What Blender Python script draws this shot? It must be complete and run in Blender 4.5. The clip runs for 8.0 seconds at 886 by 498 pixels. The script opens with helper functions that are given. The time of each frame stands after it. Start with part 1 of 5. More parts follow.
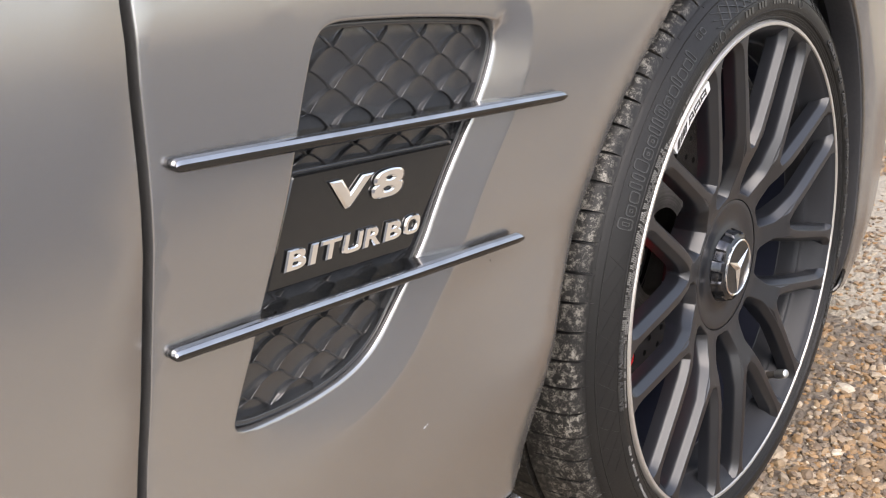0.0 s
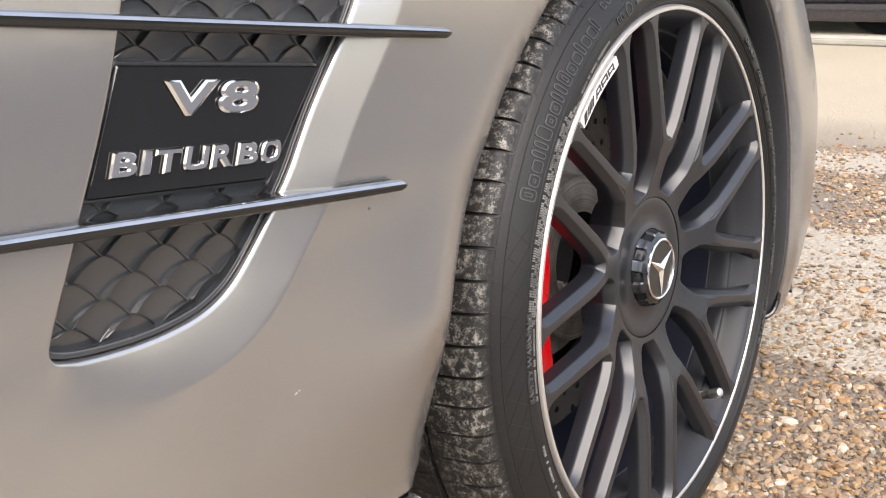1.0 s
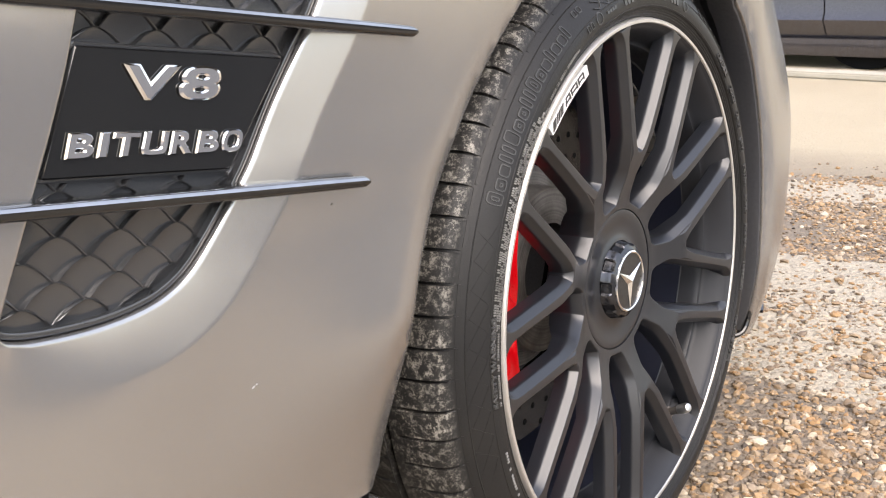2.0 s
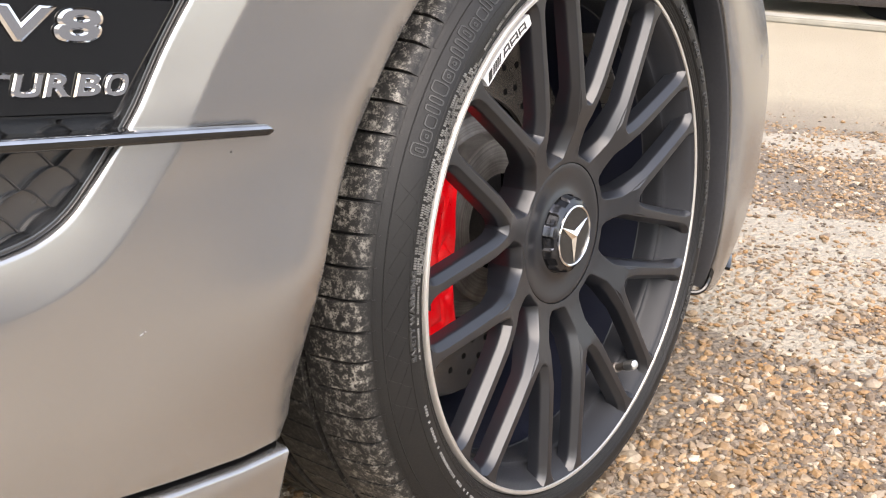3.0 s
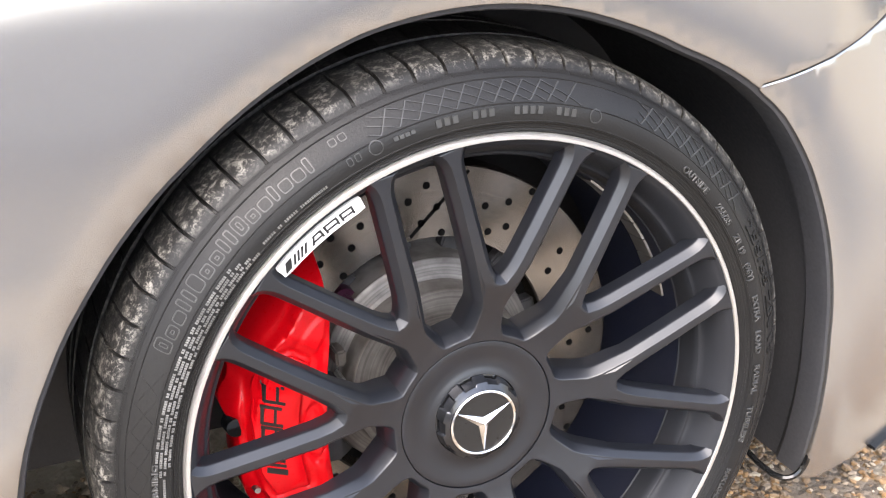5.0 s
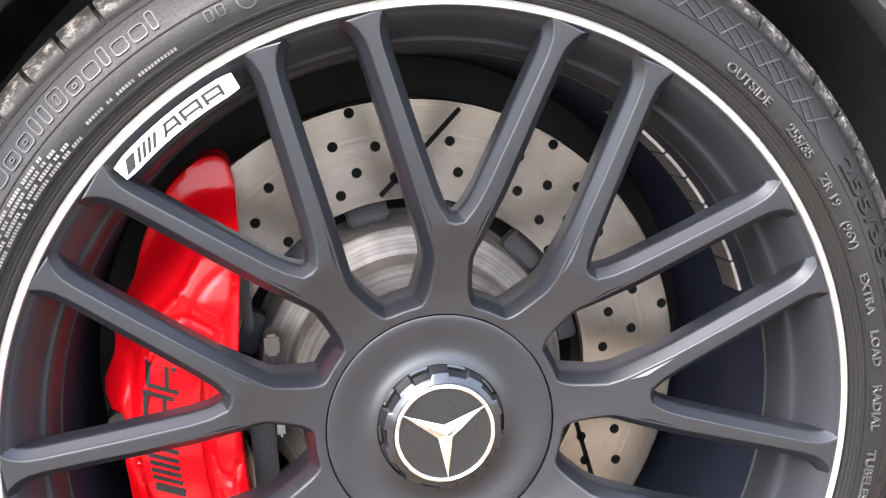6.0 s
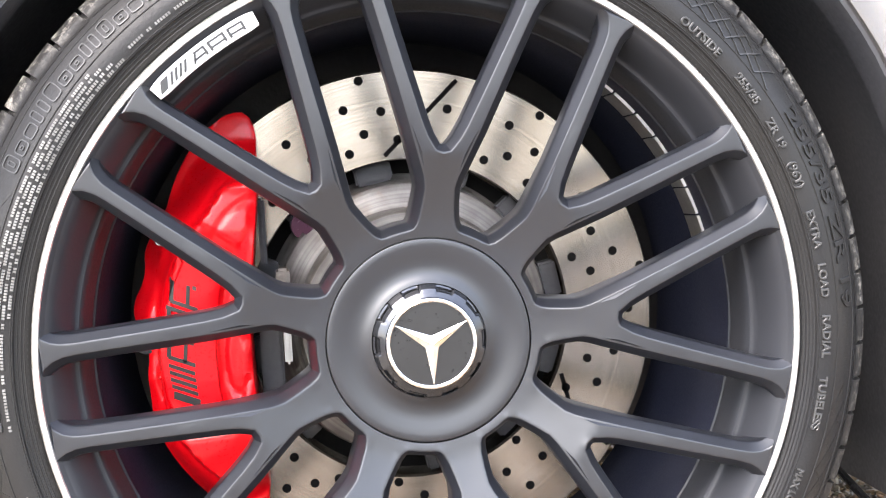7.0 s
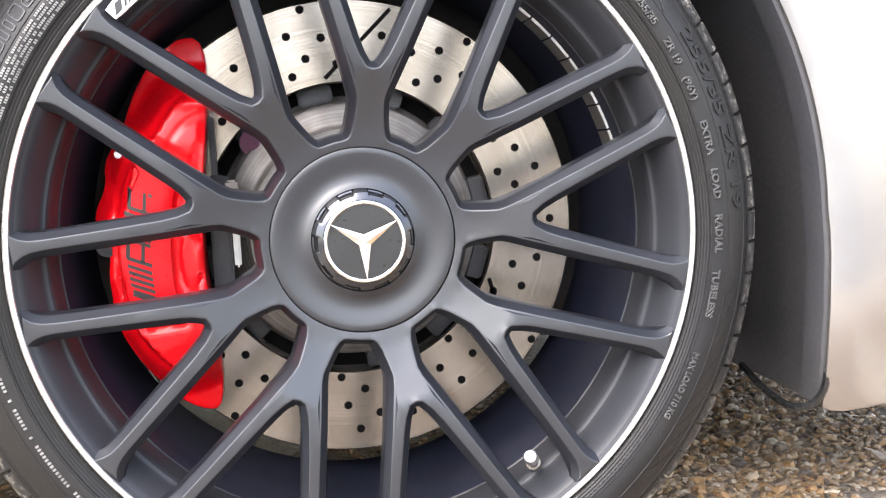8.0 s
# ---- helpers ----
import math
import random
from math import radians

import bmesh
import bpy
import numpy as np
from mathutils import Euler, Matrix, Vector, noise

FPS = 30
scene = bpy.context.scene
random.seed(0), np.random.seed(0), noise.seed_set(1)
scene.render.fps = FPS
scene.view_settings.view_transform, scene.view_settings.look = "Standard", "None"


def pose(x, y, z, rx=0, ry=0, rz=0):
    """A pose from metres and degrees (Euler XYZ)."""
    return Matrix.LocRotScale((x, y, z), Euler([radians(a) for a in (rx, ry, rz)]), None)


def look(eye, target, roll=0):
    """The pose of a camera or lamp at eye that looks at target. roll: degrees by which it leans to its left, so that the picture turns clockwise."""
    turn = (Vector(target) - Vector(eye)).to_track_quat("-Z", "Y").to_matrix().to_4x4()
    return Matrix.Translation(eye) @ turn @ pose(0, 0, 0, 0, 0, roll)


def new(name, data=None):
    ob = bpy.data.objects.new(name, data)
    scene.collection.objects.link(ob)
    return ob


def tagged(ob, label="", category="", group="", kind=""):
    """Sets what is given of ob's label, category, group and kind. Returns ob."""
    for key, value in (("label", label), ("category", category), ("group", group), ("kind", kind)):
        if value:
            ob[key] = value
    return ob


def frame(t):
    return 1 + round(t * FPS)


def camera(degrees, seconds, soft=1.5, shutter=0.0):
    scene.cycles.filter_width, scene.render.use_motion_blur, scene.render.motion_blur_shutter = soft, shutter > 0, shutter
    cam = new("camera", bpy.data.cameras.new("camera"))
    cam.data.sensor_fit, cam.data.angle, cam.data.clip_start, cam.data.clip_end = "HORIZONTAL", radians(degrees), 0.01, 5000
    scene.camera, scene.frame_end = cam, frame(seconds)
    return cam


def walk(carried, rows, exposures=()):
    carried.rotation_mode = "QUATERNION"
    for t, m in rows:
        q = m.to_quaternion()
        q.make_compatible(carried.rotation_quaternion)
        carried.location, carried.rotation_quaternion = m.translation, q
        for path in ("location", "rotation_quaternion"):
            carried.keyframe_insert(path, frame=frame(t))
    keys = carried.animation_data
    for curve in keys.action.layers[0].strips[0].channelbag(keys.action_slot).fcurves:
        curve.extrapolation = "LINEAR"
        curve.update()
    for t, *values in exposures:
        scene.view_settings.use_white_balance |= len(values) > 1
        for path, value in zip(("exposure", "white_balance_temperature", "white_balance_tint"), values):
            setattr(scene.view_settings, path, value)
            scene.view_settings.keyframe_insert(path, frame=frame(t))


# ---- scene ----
from mathutils import geometry

cam = camera(43.39, 8.0, soft=1.15)
PATH = [
    (0, (-1.0446, -0.4369, 0.7876), (-0.3220, 0.1525, 0.4264), -3.62),
    (0.5, (-0.9997, -0.4367, 0.6910), (-0.2457, 0.1407, 0.3780), -3.90),
    (1, (-0.9869, -0.4513, 0.6550), (-0.2137, 0.1234, 0.3871), -3.87),
    (1.2, (-0.9880, -0.4560, 0.6450), (0.5700, 0.6930, 0.1430), -3.90),
    (2.3, (-0.9810, -0.4730, 0.6240), (0.5960, 0.6520, 0.1300), -2.00),
    (2.5, (-0.9776, -0.4855, 0.6109), (-0.1911, 0.0765, 0.3547), -1.51),
    (3, (-0.9243, -0.5168, 0.6423), (-0.1605, 0.0544, 0.3418), -0.43),
    (3.5, (-0.8645, -0.5498, 0.7202), (-0.1510, 0.0574, 0.3704), 0.45),
    (4, (-0.7373, -0.6658, 0.7854), (-0.1087, 0.0099, 0.4002), 0.51),
    (4.5, (-0.5458, -0.7906, 0.8446), (-0.0378, -0.0263, 0.4473), -0.19),
    (4.7, (-0.4683, -0.7875, 0.8477), (-0.0200, 0.0142, 0.4523), -0.40),
    (5.8, (-0.1260, -0.6070, 0.6100), (0.2450, 1.2980, 0.1280), -3.30),
    (6, (-0.1013, -0.6218, 0.5662), (0.0625, 0.3445, 0.3677), -3.75),
    (6.5, (-0.0987, -0.6663, 0.4840), (0.0426, 0.3169, 0.3685), -3.62),
    (7, (-0.0908, -0.7323, 0.4437), (0.0443, 0.2555, 0.3670), -2.99),
    (7.5, (-0.0861, -0.7842, 0.4107), (0.0592, 0.2025, 0.3385), -2.85),
    (8, (-0.0747, -0.8257, 0.4028), (0.0825, 0.1560, 0.2963), -3.34),
]
EXPOSURES = [(0.0, 0.90, 7000, 14), (0.6, 1.13, 7050, 14), (2.5, 1.22, 7200, 14), (4.0, 1.32, 7100, 14), (4.7, 1.66, 6900, 14), (5.8, 2.38, 6800, 14), (6.5, 2.59, 6800, 14), (8.0, 2.38, 6800, 14)]
SKY_POWER, SUN_POWER = 0.15, 1.4
walk(cam, [(t, look(eye, target, roll)) for t, eye, target, roll in PATH], EXPOSURES)

# ---- light: a bright, thinly overcast sky ----
SUN_UP, SUN_TURN = 44.0, 216.0
world = bpy.data.worlds.new("sky")
scene.world = world
world.use_nodes = True
wt = world.node_tree
sky = wt.nodes.new("ShaderNodeTexSky")
sky.sky_type, sky.sun_disc = "NISHITA", False
sky.sun_elevation, sky.sun_rotation = radians(SUN_UP), radians(SUN_TURN)
sky.dust_density, sky.ozone_density = 1.0, 1.5
veil = wt.nodes.new("ShaderNodeHueSaturation")
veil.inputs["Saturation"].default_value = 0.62
wt.links.new(sky.outputs[0], veil.inputs["Color"])
# a thin cloud cover: brightest overhead, fading evenly to the horizon
where, tall, rise = wt.nodes.new("ShaderNodeTexCoord"), wt.nodes.new("ShaderNodeSeparateXYZ"), wt.nodes.new("ShaderNodeMapRange")
rise.inputs["From Min"].default_value, rise.inputs["From Max"].default_value = 0.0, 1.0
rise.inputs["To Min"].default_value, rise.inputs["To Max"].default_value = 0.88, 2.45
cloud = wt.nodes.new("ShaderNodeVectorMath")
cloud.operation = "SCALE"
wt.links.new(where.outputs["Generated"], tall.inputs[0])
wt.links.new(tall.outputs[2], rise.inputs[0])
wt.links.new(veil.outputs[0], cloud.inputs[0])
wt.links.new(rise.outputs[0], cloud.inputs["Scale"])
wt.links.new(cloud.outputs[0], wt.nodes["Background"].inputs[0])
wt.nodes["Background"].inputs[1].default_value = SKY_POWER
sun = new("sun", bpy.data.lights.new("sun", "SUN"))
sun.data.energy, sun.data.angle, sun.data.color = SUN_POWER, radians(48), (1.0, 0.95, 0.895)
d = Vector((math.sin(radians(SUN_TURN)) * math.cos(radians(SUN_UP)), math.cos(radians(SUN_TURN)) * math.cos(radians(SUN_UP)), math.sin(radians(SUN_UP))))
sun.matrix_world = look(d * 20, (0, 0, 0))


# ---- materials ----
def material(name, base, rough, metal=0.0, dark=None, scale=30.0, amount=0.5, bump=0.0, bump_scale=300.0, coat=0.0, rough_spread=0.08, spec=0.5):
    """A surface with two scales of variation: a wide blotch between two tones and a fine grain in gloss and relief."""
    m = bpy.data.materials.new(name)
    m.use_nodes = True
    n, l = m.node_tree.nodes, m.node_tree.links
    b = n["Principled BSDF"]
    co = n.new("ShaderNodeTexCoord")
    wide, fine = n.new("ShaderNodeTexNoise"), n.new("ShaderNodeTexNoise")
    wide.inputs["Scale"].default_value, fine.inputs["Scale"].default_value = scale, bump_scale
    wide.inputs["Detail"].default_value, fine.inputs["Detail"].default_value = 6, 3
    for t in (wide, fine):
        l.new(co.outputs["Object"], t.inputs["Vector"])
    ramp = n.new("ShaderNodeMapRange")
    ramp.inputs["From Min"].default_value, ramp.inputs["From Max"].default_value = 0.35, 0.7
    ramp.inputs["To Max"].default_value = amount
    l.new(wide.outputs[0], ramp.inputs[0])
    mix = n.new("ShaderNodeMix")
    mix.data_type = "RGBA"
    mix.inputs["A"].default_value = (*base, 1)
    mix.inputs["B"].default_value = (*(dark or [c * 0.8 for c in base]), 1)
    l.new(ramp.outputs[0], mix.inputs["Factor"])
    l.new(mix.outputs["Result"], b.inputs["Base Color"])
    gloss = n.new("ShaderNodeMapRange")
    gloss.inputs["From Min"].default_value, gloss.inputs["From Max"].default_value = 0.3, 0.7
    gloss.inputs["To Min"].default_value, gloss.inputs["To Max"].default_value = max(rough - rough_spread, 0.02), min(rough + rough_spread, 1)
    l.new(fine.outputs[0], gloss.inputs[0])
    l.new(gloss.outputs[0], b.inputs["Roughness"])
    b.inputs["Metallic"].default_value = metal
    b.inputs["Specular IOR Level"].default_value = spec
    b.inputs["Coat Weight"].default_value, b.inputs["Coat Roughness"].default_value = coat, 0.08
    if bump:
        bp = n.new("ShaderNodeBump")
        bp.inputs["Strength"].default_value, bp.inputs["Distance"].default_value = 1.0, bump
        l.new(fine.outputs[0], bp.inputs["Height"])
        l.new(bp.outputs[0], b.inputs["Normal"])
    return m


PAINT = material("satin_grey_paint", (0.45, 0.440, 0.432), 0.27, 0.92, (0.43, 0.42, 0.412), 2.0, 0.5, 0.0, 300, rough_spread=0.0)
BLACK_SATIN = material("satin_black_alloy", (0.0085, 0.0096, 0.0128), 0.36, 0.0, (0.0066, 0.0074, 0.0098), 20, 0.8, 0.000003, 2200, rough_spread=0.03, spec=0.72)
CAP = material("dark_cap_metal", (0.075, 0.077, 0.084), 0.2, 0.9, (0.065, 0.067, 0.073), 30, 0.6, rough_spread=0.03)
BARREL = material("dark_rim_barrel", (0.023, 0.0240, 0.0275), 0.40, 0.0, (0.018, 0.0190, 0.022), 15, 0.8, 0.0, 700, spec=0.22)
# darker, bluer copy of the barrel: the deep rim's shade is put into the colour
SHADED_BARREL = material("shaded_inner_barrel", (0.011, 0.0135, 0.026), 0.55, 0.0, (0.015, 0.017, 0.026), 12, 0.8, 0.0, 700, spec=0.2)
MACHINED = material("machined_alloy", (0.62, 0.60, 0.57), 0.42, 0.8, (0.58, 0.56, 0.53), 40, 0.7, 0.00002, 700)
CHROME = material("chrome", (0.95, 0.94, 0.93), 0.09, 1.0, (0.86, 0.85, 0.85), 60, 0.5, rough_spread=0.03)
DARK_CHROME = material("dark_chrome", (0.50, 0.495, 0.49), 0.10, 1.0, (0.34, 0.34, 0.34), 40, 0.6, rough_spread=0.02)
GLOSS_BLACK = material("gloss_black_plastic", (0.008, 0.0085, 0.009), 0.06, 0.0, (0.011, 0.011, 0.011), 25, 0.7, 0.00012, 55, rough_spread=0.02, spec=0.6)
GRILLE = material("satin_black_plastic", (0.030, 0.0310, 0.033), 0.23, 0.0, (0.024, 0.0248, 0.0265), 18, 0.7, 0.0, 1500, rough_spread=0.02, spec=1.0)
LINER = material("black_liner_plastic", (0.027, 0.0280, 0.032), 0.58, 0.0, (0.044, 0.043, 0.045), 9, 0.8, 0.0003, 250)
# near-black for rubber, and for shade painted into gaps and holes
GAP_BLACK = material("gap_black", (0.005, 0.005, 0.005), 0.85, 0.0, None, 30, 0.5, spec=0.1)
RED = material("red_caliper_paint", (0.68, 0.0025, 0.007), 0.33, 0.0, (0.55, 0.0025, 0.006), 25, 0.7, 0.00004, 500, coat=0.3, spec=0.2)
IRON = material("brushed_disc_iron", (0.335, 0.302, 0.270), 0.24, 0.9, (0.235, 0.203, 0.173), 26, 0.85, 0.0, 900, rough_spread=0.02)
HAT = material("dull_machined_iron", (0.215, 0.203, 0.190), 0.45, 0.4, (0.11, 0.10, 0.09), 45, 1.0, 0.0001, 300, spec=0.4)
CAST = material("cast_iron", (0.22, 0.20, 0.18), 0.55, 0.8, (0.12, 0.10, 0.085), 30, 0.9, 0.0004, 260)


def turned(m, centre, lines, rust):
    """Fine turned lines round the axle, and patches of light rust."""
    n, l = m.node_tree.nodes, m.node_tree.links
    b = n["Principled BSDF"]
    co, off, flat, far_, tex, mix, ramp = (n.new("ShaderNode" + k) for k in ("TexCoord", "VectorMath", "VectorMath", "VectorMath", "TexNoise", "Mix", "MapRange"))
    off.operation, flat.operation, far_.operation = "SUBTRACT", "MULTIPLY", "LENGTH"
    off.inputs[1].default_value, flat.inputs[1].default_value = (0, 0, centre), (1, 0, 1)
    l.new(co.outputs["Object"], off.inputs[0])
    l.new(off.outputs[0], flat.inputs[0])
    l.new(flat.outputs[0], far_.inputs[0])
    tex.noise_dimensions = "1D"
    tex.inputs["Scale"].default_value, tex.inputs["Detail"].default_value = 420, 4
    l.new(far_.outputs["Value"], tex.inputs["W"])
    ramp.inputs["From Min"].default_value, ramp.inputs["From Max"].default_value, ramp.inputs["To Min"].default_value, ramp.inputs["To Max"].default_value = 0.3, 0.7, 1 - lines, 1 + lines * 0.5
    l.new(tex.outputs[0], ramp.inputs[0])
    mix.data_type, mix.blend_type = "RGBA", "MULTIPLY"
    mix.inputs["Factor"].default_value = 1.0
    l.new(b.inputs["Base Color"].links[0].from_socket, mix.inputs["A"])
    l.new(ramp.outputs[0], mix.inputs["B"])
    spots, cut, rusty = n.new("ShaderNodeTexNoise"), n.new("ShaderNodeMapRange"), n.new("ShaderNodeMix")
    spots.inputs["Scale"].default_value, spots.inputs["Detail"].default_value, spots.inputs["Roughness"].default_value = 17, 9, 0.72
    l.new(co.outputs["Object"], spots.inputs["Vector"])
    cut.inputs["From Min"].default_value, cut.inputs["From Max"].default_value, cut.inputs["To Max"].default_value = 0.60, 0.70, rust
    l.new(spots.outputs[0], cut.inputs[0])
    rusty.data_type = "RGBA"
    rusty.inputs["B"].default_value = (0.20, 0.135, 0.085, 1)
    l.new(cut.outputs[0], rusty.inputs["Factor"])
    l.new(mix.outputs["Result"], rusty.inputs["A"])
    l.new(rusty.outputs["Result"], b.inputs["Base Color"])
    return m


turned(IRON, 0.322, 0.14, 0.32)
turned(HAT, 0.322, 0.30, 0.5)
PURPLE = material("purple_anodised", (0.060, 0.012, 0.034), 0.35, 0.5, (0.035, 0.008, 0.022), 60, 0.8)
WEIGHT = material("wheel_weight_zinc", (0.55, 0.55, 0.54), 0.4, 1.0, (0.4, 0.4, 0.39), 50, 0.7)
WHITE = material("white_print", (0.60, 0.60, 0.60), 0.45, 0.0, (0.55, 0.55, 0.545), 60, 0.5)
BLACK_PRINT = material("black_print", (0.012, 0.012, 0.012), 0.35, 0.0, None, 60, 0.5)
NAVY = material("dark_grey_blue_paint", (0.105, 0.100, 0.112), 0.26, 0.75, (0.080, 0.078, 0.092), 3, 0.6, coat=0.6)
LENS = material("headlight_lens", (0.60, 0.53, 0.44), 0.10, 0.3, (0.48, 0.46, 0.45), 14, 0.8, coat=1.0)
KERB = material("pale_kerb_stone", (0.46, 0.42, 0.34), 0.85, 0.0, (0.34, 0.31, 0.25), 8, 0.9, 0.002, 120)


def rubber():
    """Tyre rubber: brown-grey dried mud lies on the tread and thins out on the sidewall; its strength also paints in
    the tread's grey sheen.
    """
    m = material("tyre_rubber", (0.0112, 0.0111, 0.0114), 0.44, 0.0, (0.019, 0.0180, 0.0165), 6, 0.8, 0.00022, 520, spec=0.23)
    n, l = m.node_tree.nodes, m.node_tree.links
    b = n["Principled BSDF"]
    src = b.inputs["Base Color"].links[0].from_socket
    co = n.new("ShaderNodeTexCoord")
    mud, mask = n.new("ShaderNodeTexNoise"), n.new("ShaderNodeAttribute")
    mask.attribute_name = "mud"
    mud.inputs["Scale"].default_value, mud.inputs["Detail"].default_value, mud.inputs["Roughness"].default_value = 150, 10, 0.85
    l.new(co.outputs["Object"], mud.inputs["Vector"])
    r = n.new("ShaderNodeMapRange")
    r.inputs["From Min"].default_value, r.inputs["From Max"].default_value = 0.50, 0.59
    l.new(mud.outputs[0], r.inputs[0])
    r.inputs["To Min"].default_value = 0.03
    patch, spread, both = n.new("ShaderNodeTexNoise"), n.new("ShaderNodeMapRange"), n.new("ShaderNodeMath")
    patch.inputs["Scale"].default_value, patch.inputs["Detail"].default_value = 22, 5
    l.new(co.outputs["Object"], patch.inputs["Vector"])
    # the raised floor keeps some mud colour everywhere, as the tread's sky sheen
    spread.inputs["From Min"].default_value, spread.inputs["From Max"].default_value, spread.inputs["To Min"].default_value = 0.38, 0.60, 0.4
    l.new(patch.outputs[0], spread.inputs[0])
    both.operation = "MULTIPLY"
    l.new(r.outputs[0], both.inputs[0])
    l.new(spread.outputs[0], both.inputs[1])
    mul = n.new("ShaderNodeMath")
    mul.operation = "MULTIPLY"
    l.new(both.outputs[0], mul.inputs[0])
    l.new(mask.outputs["Fac"], mul.inputs[1])
    mix = n.new("ShaderNodeMix")
    mix.data_type = "RGBA"
    l.new(mul.outputs[0], mix.inputs["Factor"])
    l.new(src, mix.inputs["A"])
    mix.inputs["B"].default_value = (0.30, 0.28, 0.245, 1)
    l.new(mix.outputs["Result"], b.inputs["Base Color"])
    return m


RUBBER = rubber()
# paler than the tyre: light caught on raised edges is put into the colour
LIT_PRINT = material("lit_raised_print", (0.20, 0.196, 0.185), 0.5, 0.0, (0.06, 0.058, 0.055), 60, 0.8)
RUBBER_TEXT = material("lit_raised_rubber", (0.040, 0.0395, 0.038), 0.36, 0.0, (0.022, 0.0217, 0.021), 60, 0.7)


def ground_material():
    """Worn tarmac: dark binder with pale worn crust in patches, passing into a pale concrete apron further on."""
    m = bpy.data.materials.new("worn_gravelly_tarmac")
    m.use_nodes = True
    n, l = m.node_tree.nodes, m.node_tree.links
    b = n["Principled BSDF"]
    co = n.new("ShaderNodeTexCoord")

    def noise_(scale, detail=6, rough=0.6):
        t = n.new("ShaderNodeTexNoise")
        t.inputs["Scale"].default_value, t.inputs["Detail"].default_value, t.inputs["Roughness"].default_value = scale, detail, rough
        l.new(co.outputs["Object"], t.inputs["Vector"])
        return t.outputs[0]

    def remap(v, a, z):
        r = n.new("ShaderNodeMapRange")
        r.inputs["From Min"].default_value, r.inputs["From Max"].default_value = a, z
        l.new(v, r.inputs[0])
        return r.outputs[0]

    def mixed(f, a, c):
        x = n.new("ShaderNodeMix")
        x.data_type = "RGBA"
        l.new(f, x.inputs["Factor"])
        for s, v in (("A", a), ("B", c)):
            if isinstance(v, tuple):
                x.inputs[s].default_value = (*v, 1)
            else:
                l.new(v, x.inputs[s])
        return x.outputs["Result"]

    stones = n.new("ShaderNodeTexVoronoi")
    stones.inputs["Scale"].default_value = 90
    l.new(co.outputs["Object"], stones.inputs["Vector"])
    tint = mixed(noise_(60), (0.150, 0.122, 0.094), (0.240, 0.190, 0.138))
    pale = mixed(noise_(30, 9, 0.7), (0.48, 0.42, 0.328), (0.29, 0.246, 0.184))
    worn, edge, ragged = n.new("ShaderNodeAttribute"), n.new("ShaderNodeMath"), n.new("ShaderNodeMath")
    worn.attribute_name = "worn"
    ragged.operation, edge.operation = "MULTIPLY_ADD", "ADD"
    l.new(noise_(45, 8, 0.7), ragged.inputs[0])
    ragged.inputs[1].default_value, ragged.inputs[2].default_value = 1.1, -0.55
    l.new(worn.outputs["Fac"], edge.inputs[0])
    l.new(ragged.outputs[0], edge.inputs[1])
    near = mixed(remap(edge.outputs[0], 0.40, 0.56), tint, pale)
    xyz = n.new("ShaderNodeSeparateXYZ")
    l.new(co.outputs["Object"], xyz.inputs[0])
    add = n.new("ShaderNodeMath")
    add.operation = "ADD"
    l.new(xyz.outputs[0], add.inputs[0])
    l.new(noise_(0.9, 6), add.inputs[1])
    apron = mixed(noise_(1.2, 8), (0.45, 0.375, 0.262), (0.36, 0.295, 0.200))
    # unseen ground before and behind the wheel: pale tone added to brighten reflections
    front = n.new("ShaderNodeMath")
    front.operation = "ADD"
    l.new(xyz.outputs[1], front.inputs[0])
    l.new(noise_(0.8, 6), front.inputs[1])
    pale_bounce = mixed(noise_(14, 9, 0.65), (0.43, 0.360, 0.268), (0.325, 0.27, 0.198))
    rear, both = n.new("ShaderNodeMath"), n.new("ShaderNodeMath")
    rear.operation, both.operation = "ADD", "MINIMUM"
    l.new(xyz.outputs[0], rear.inputs[0])
    l.new(noise_(0.8, 6), rear.inputs[1])
    l.new(remap(front.outputs[0], -0.05, 0.30), both.inputs[0])
    l.new(remap(rear.outputs[0], 0.30, 0.70), both.inputs[1])
    # unseen ground further out: darker grey added to dim the flank's reflection
    grey_bounce = mixed(noise_(22, 8), (0.108, 0.105, 0.103), (0.084, 0.082, 0.081))
    near = mixed(remap(front.outputs[0], -0.62, -0.12), grey_bounce, mixed(both.outputs[0], pale_bounce, near))
    l.new(mixed(remap(add.outputs[0], 2.6, 3.2), near, apron), b.inputs["Base Color"])
    b.inputs["Roughness"].default_value = 0.9
    bp = n.new("ShaderNodeBump")
    bp.inputs["Distance"].default_value = 0.006
    h = n.new("ShaderNodeMath")
    h.operation = "SUBTRACT"
    l.new(noise_(140, 4), h.inputs[0])
    l.new(stones.outputs["Distance"], h.inputs[1])
    l.new(h.outputs[0], bp.inputs["Height"])
    l.new(bp.outputs[0], b.inputs["Normal"])
    return m


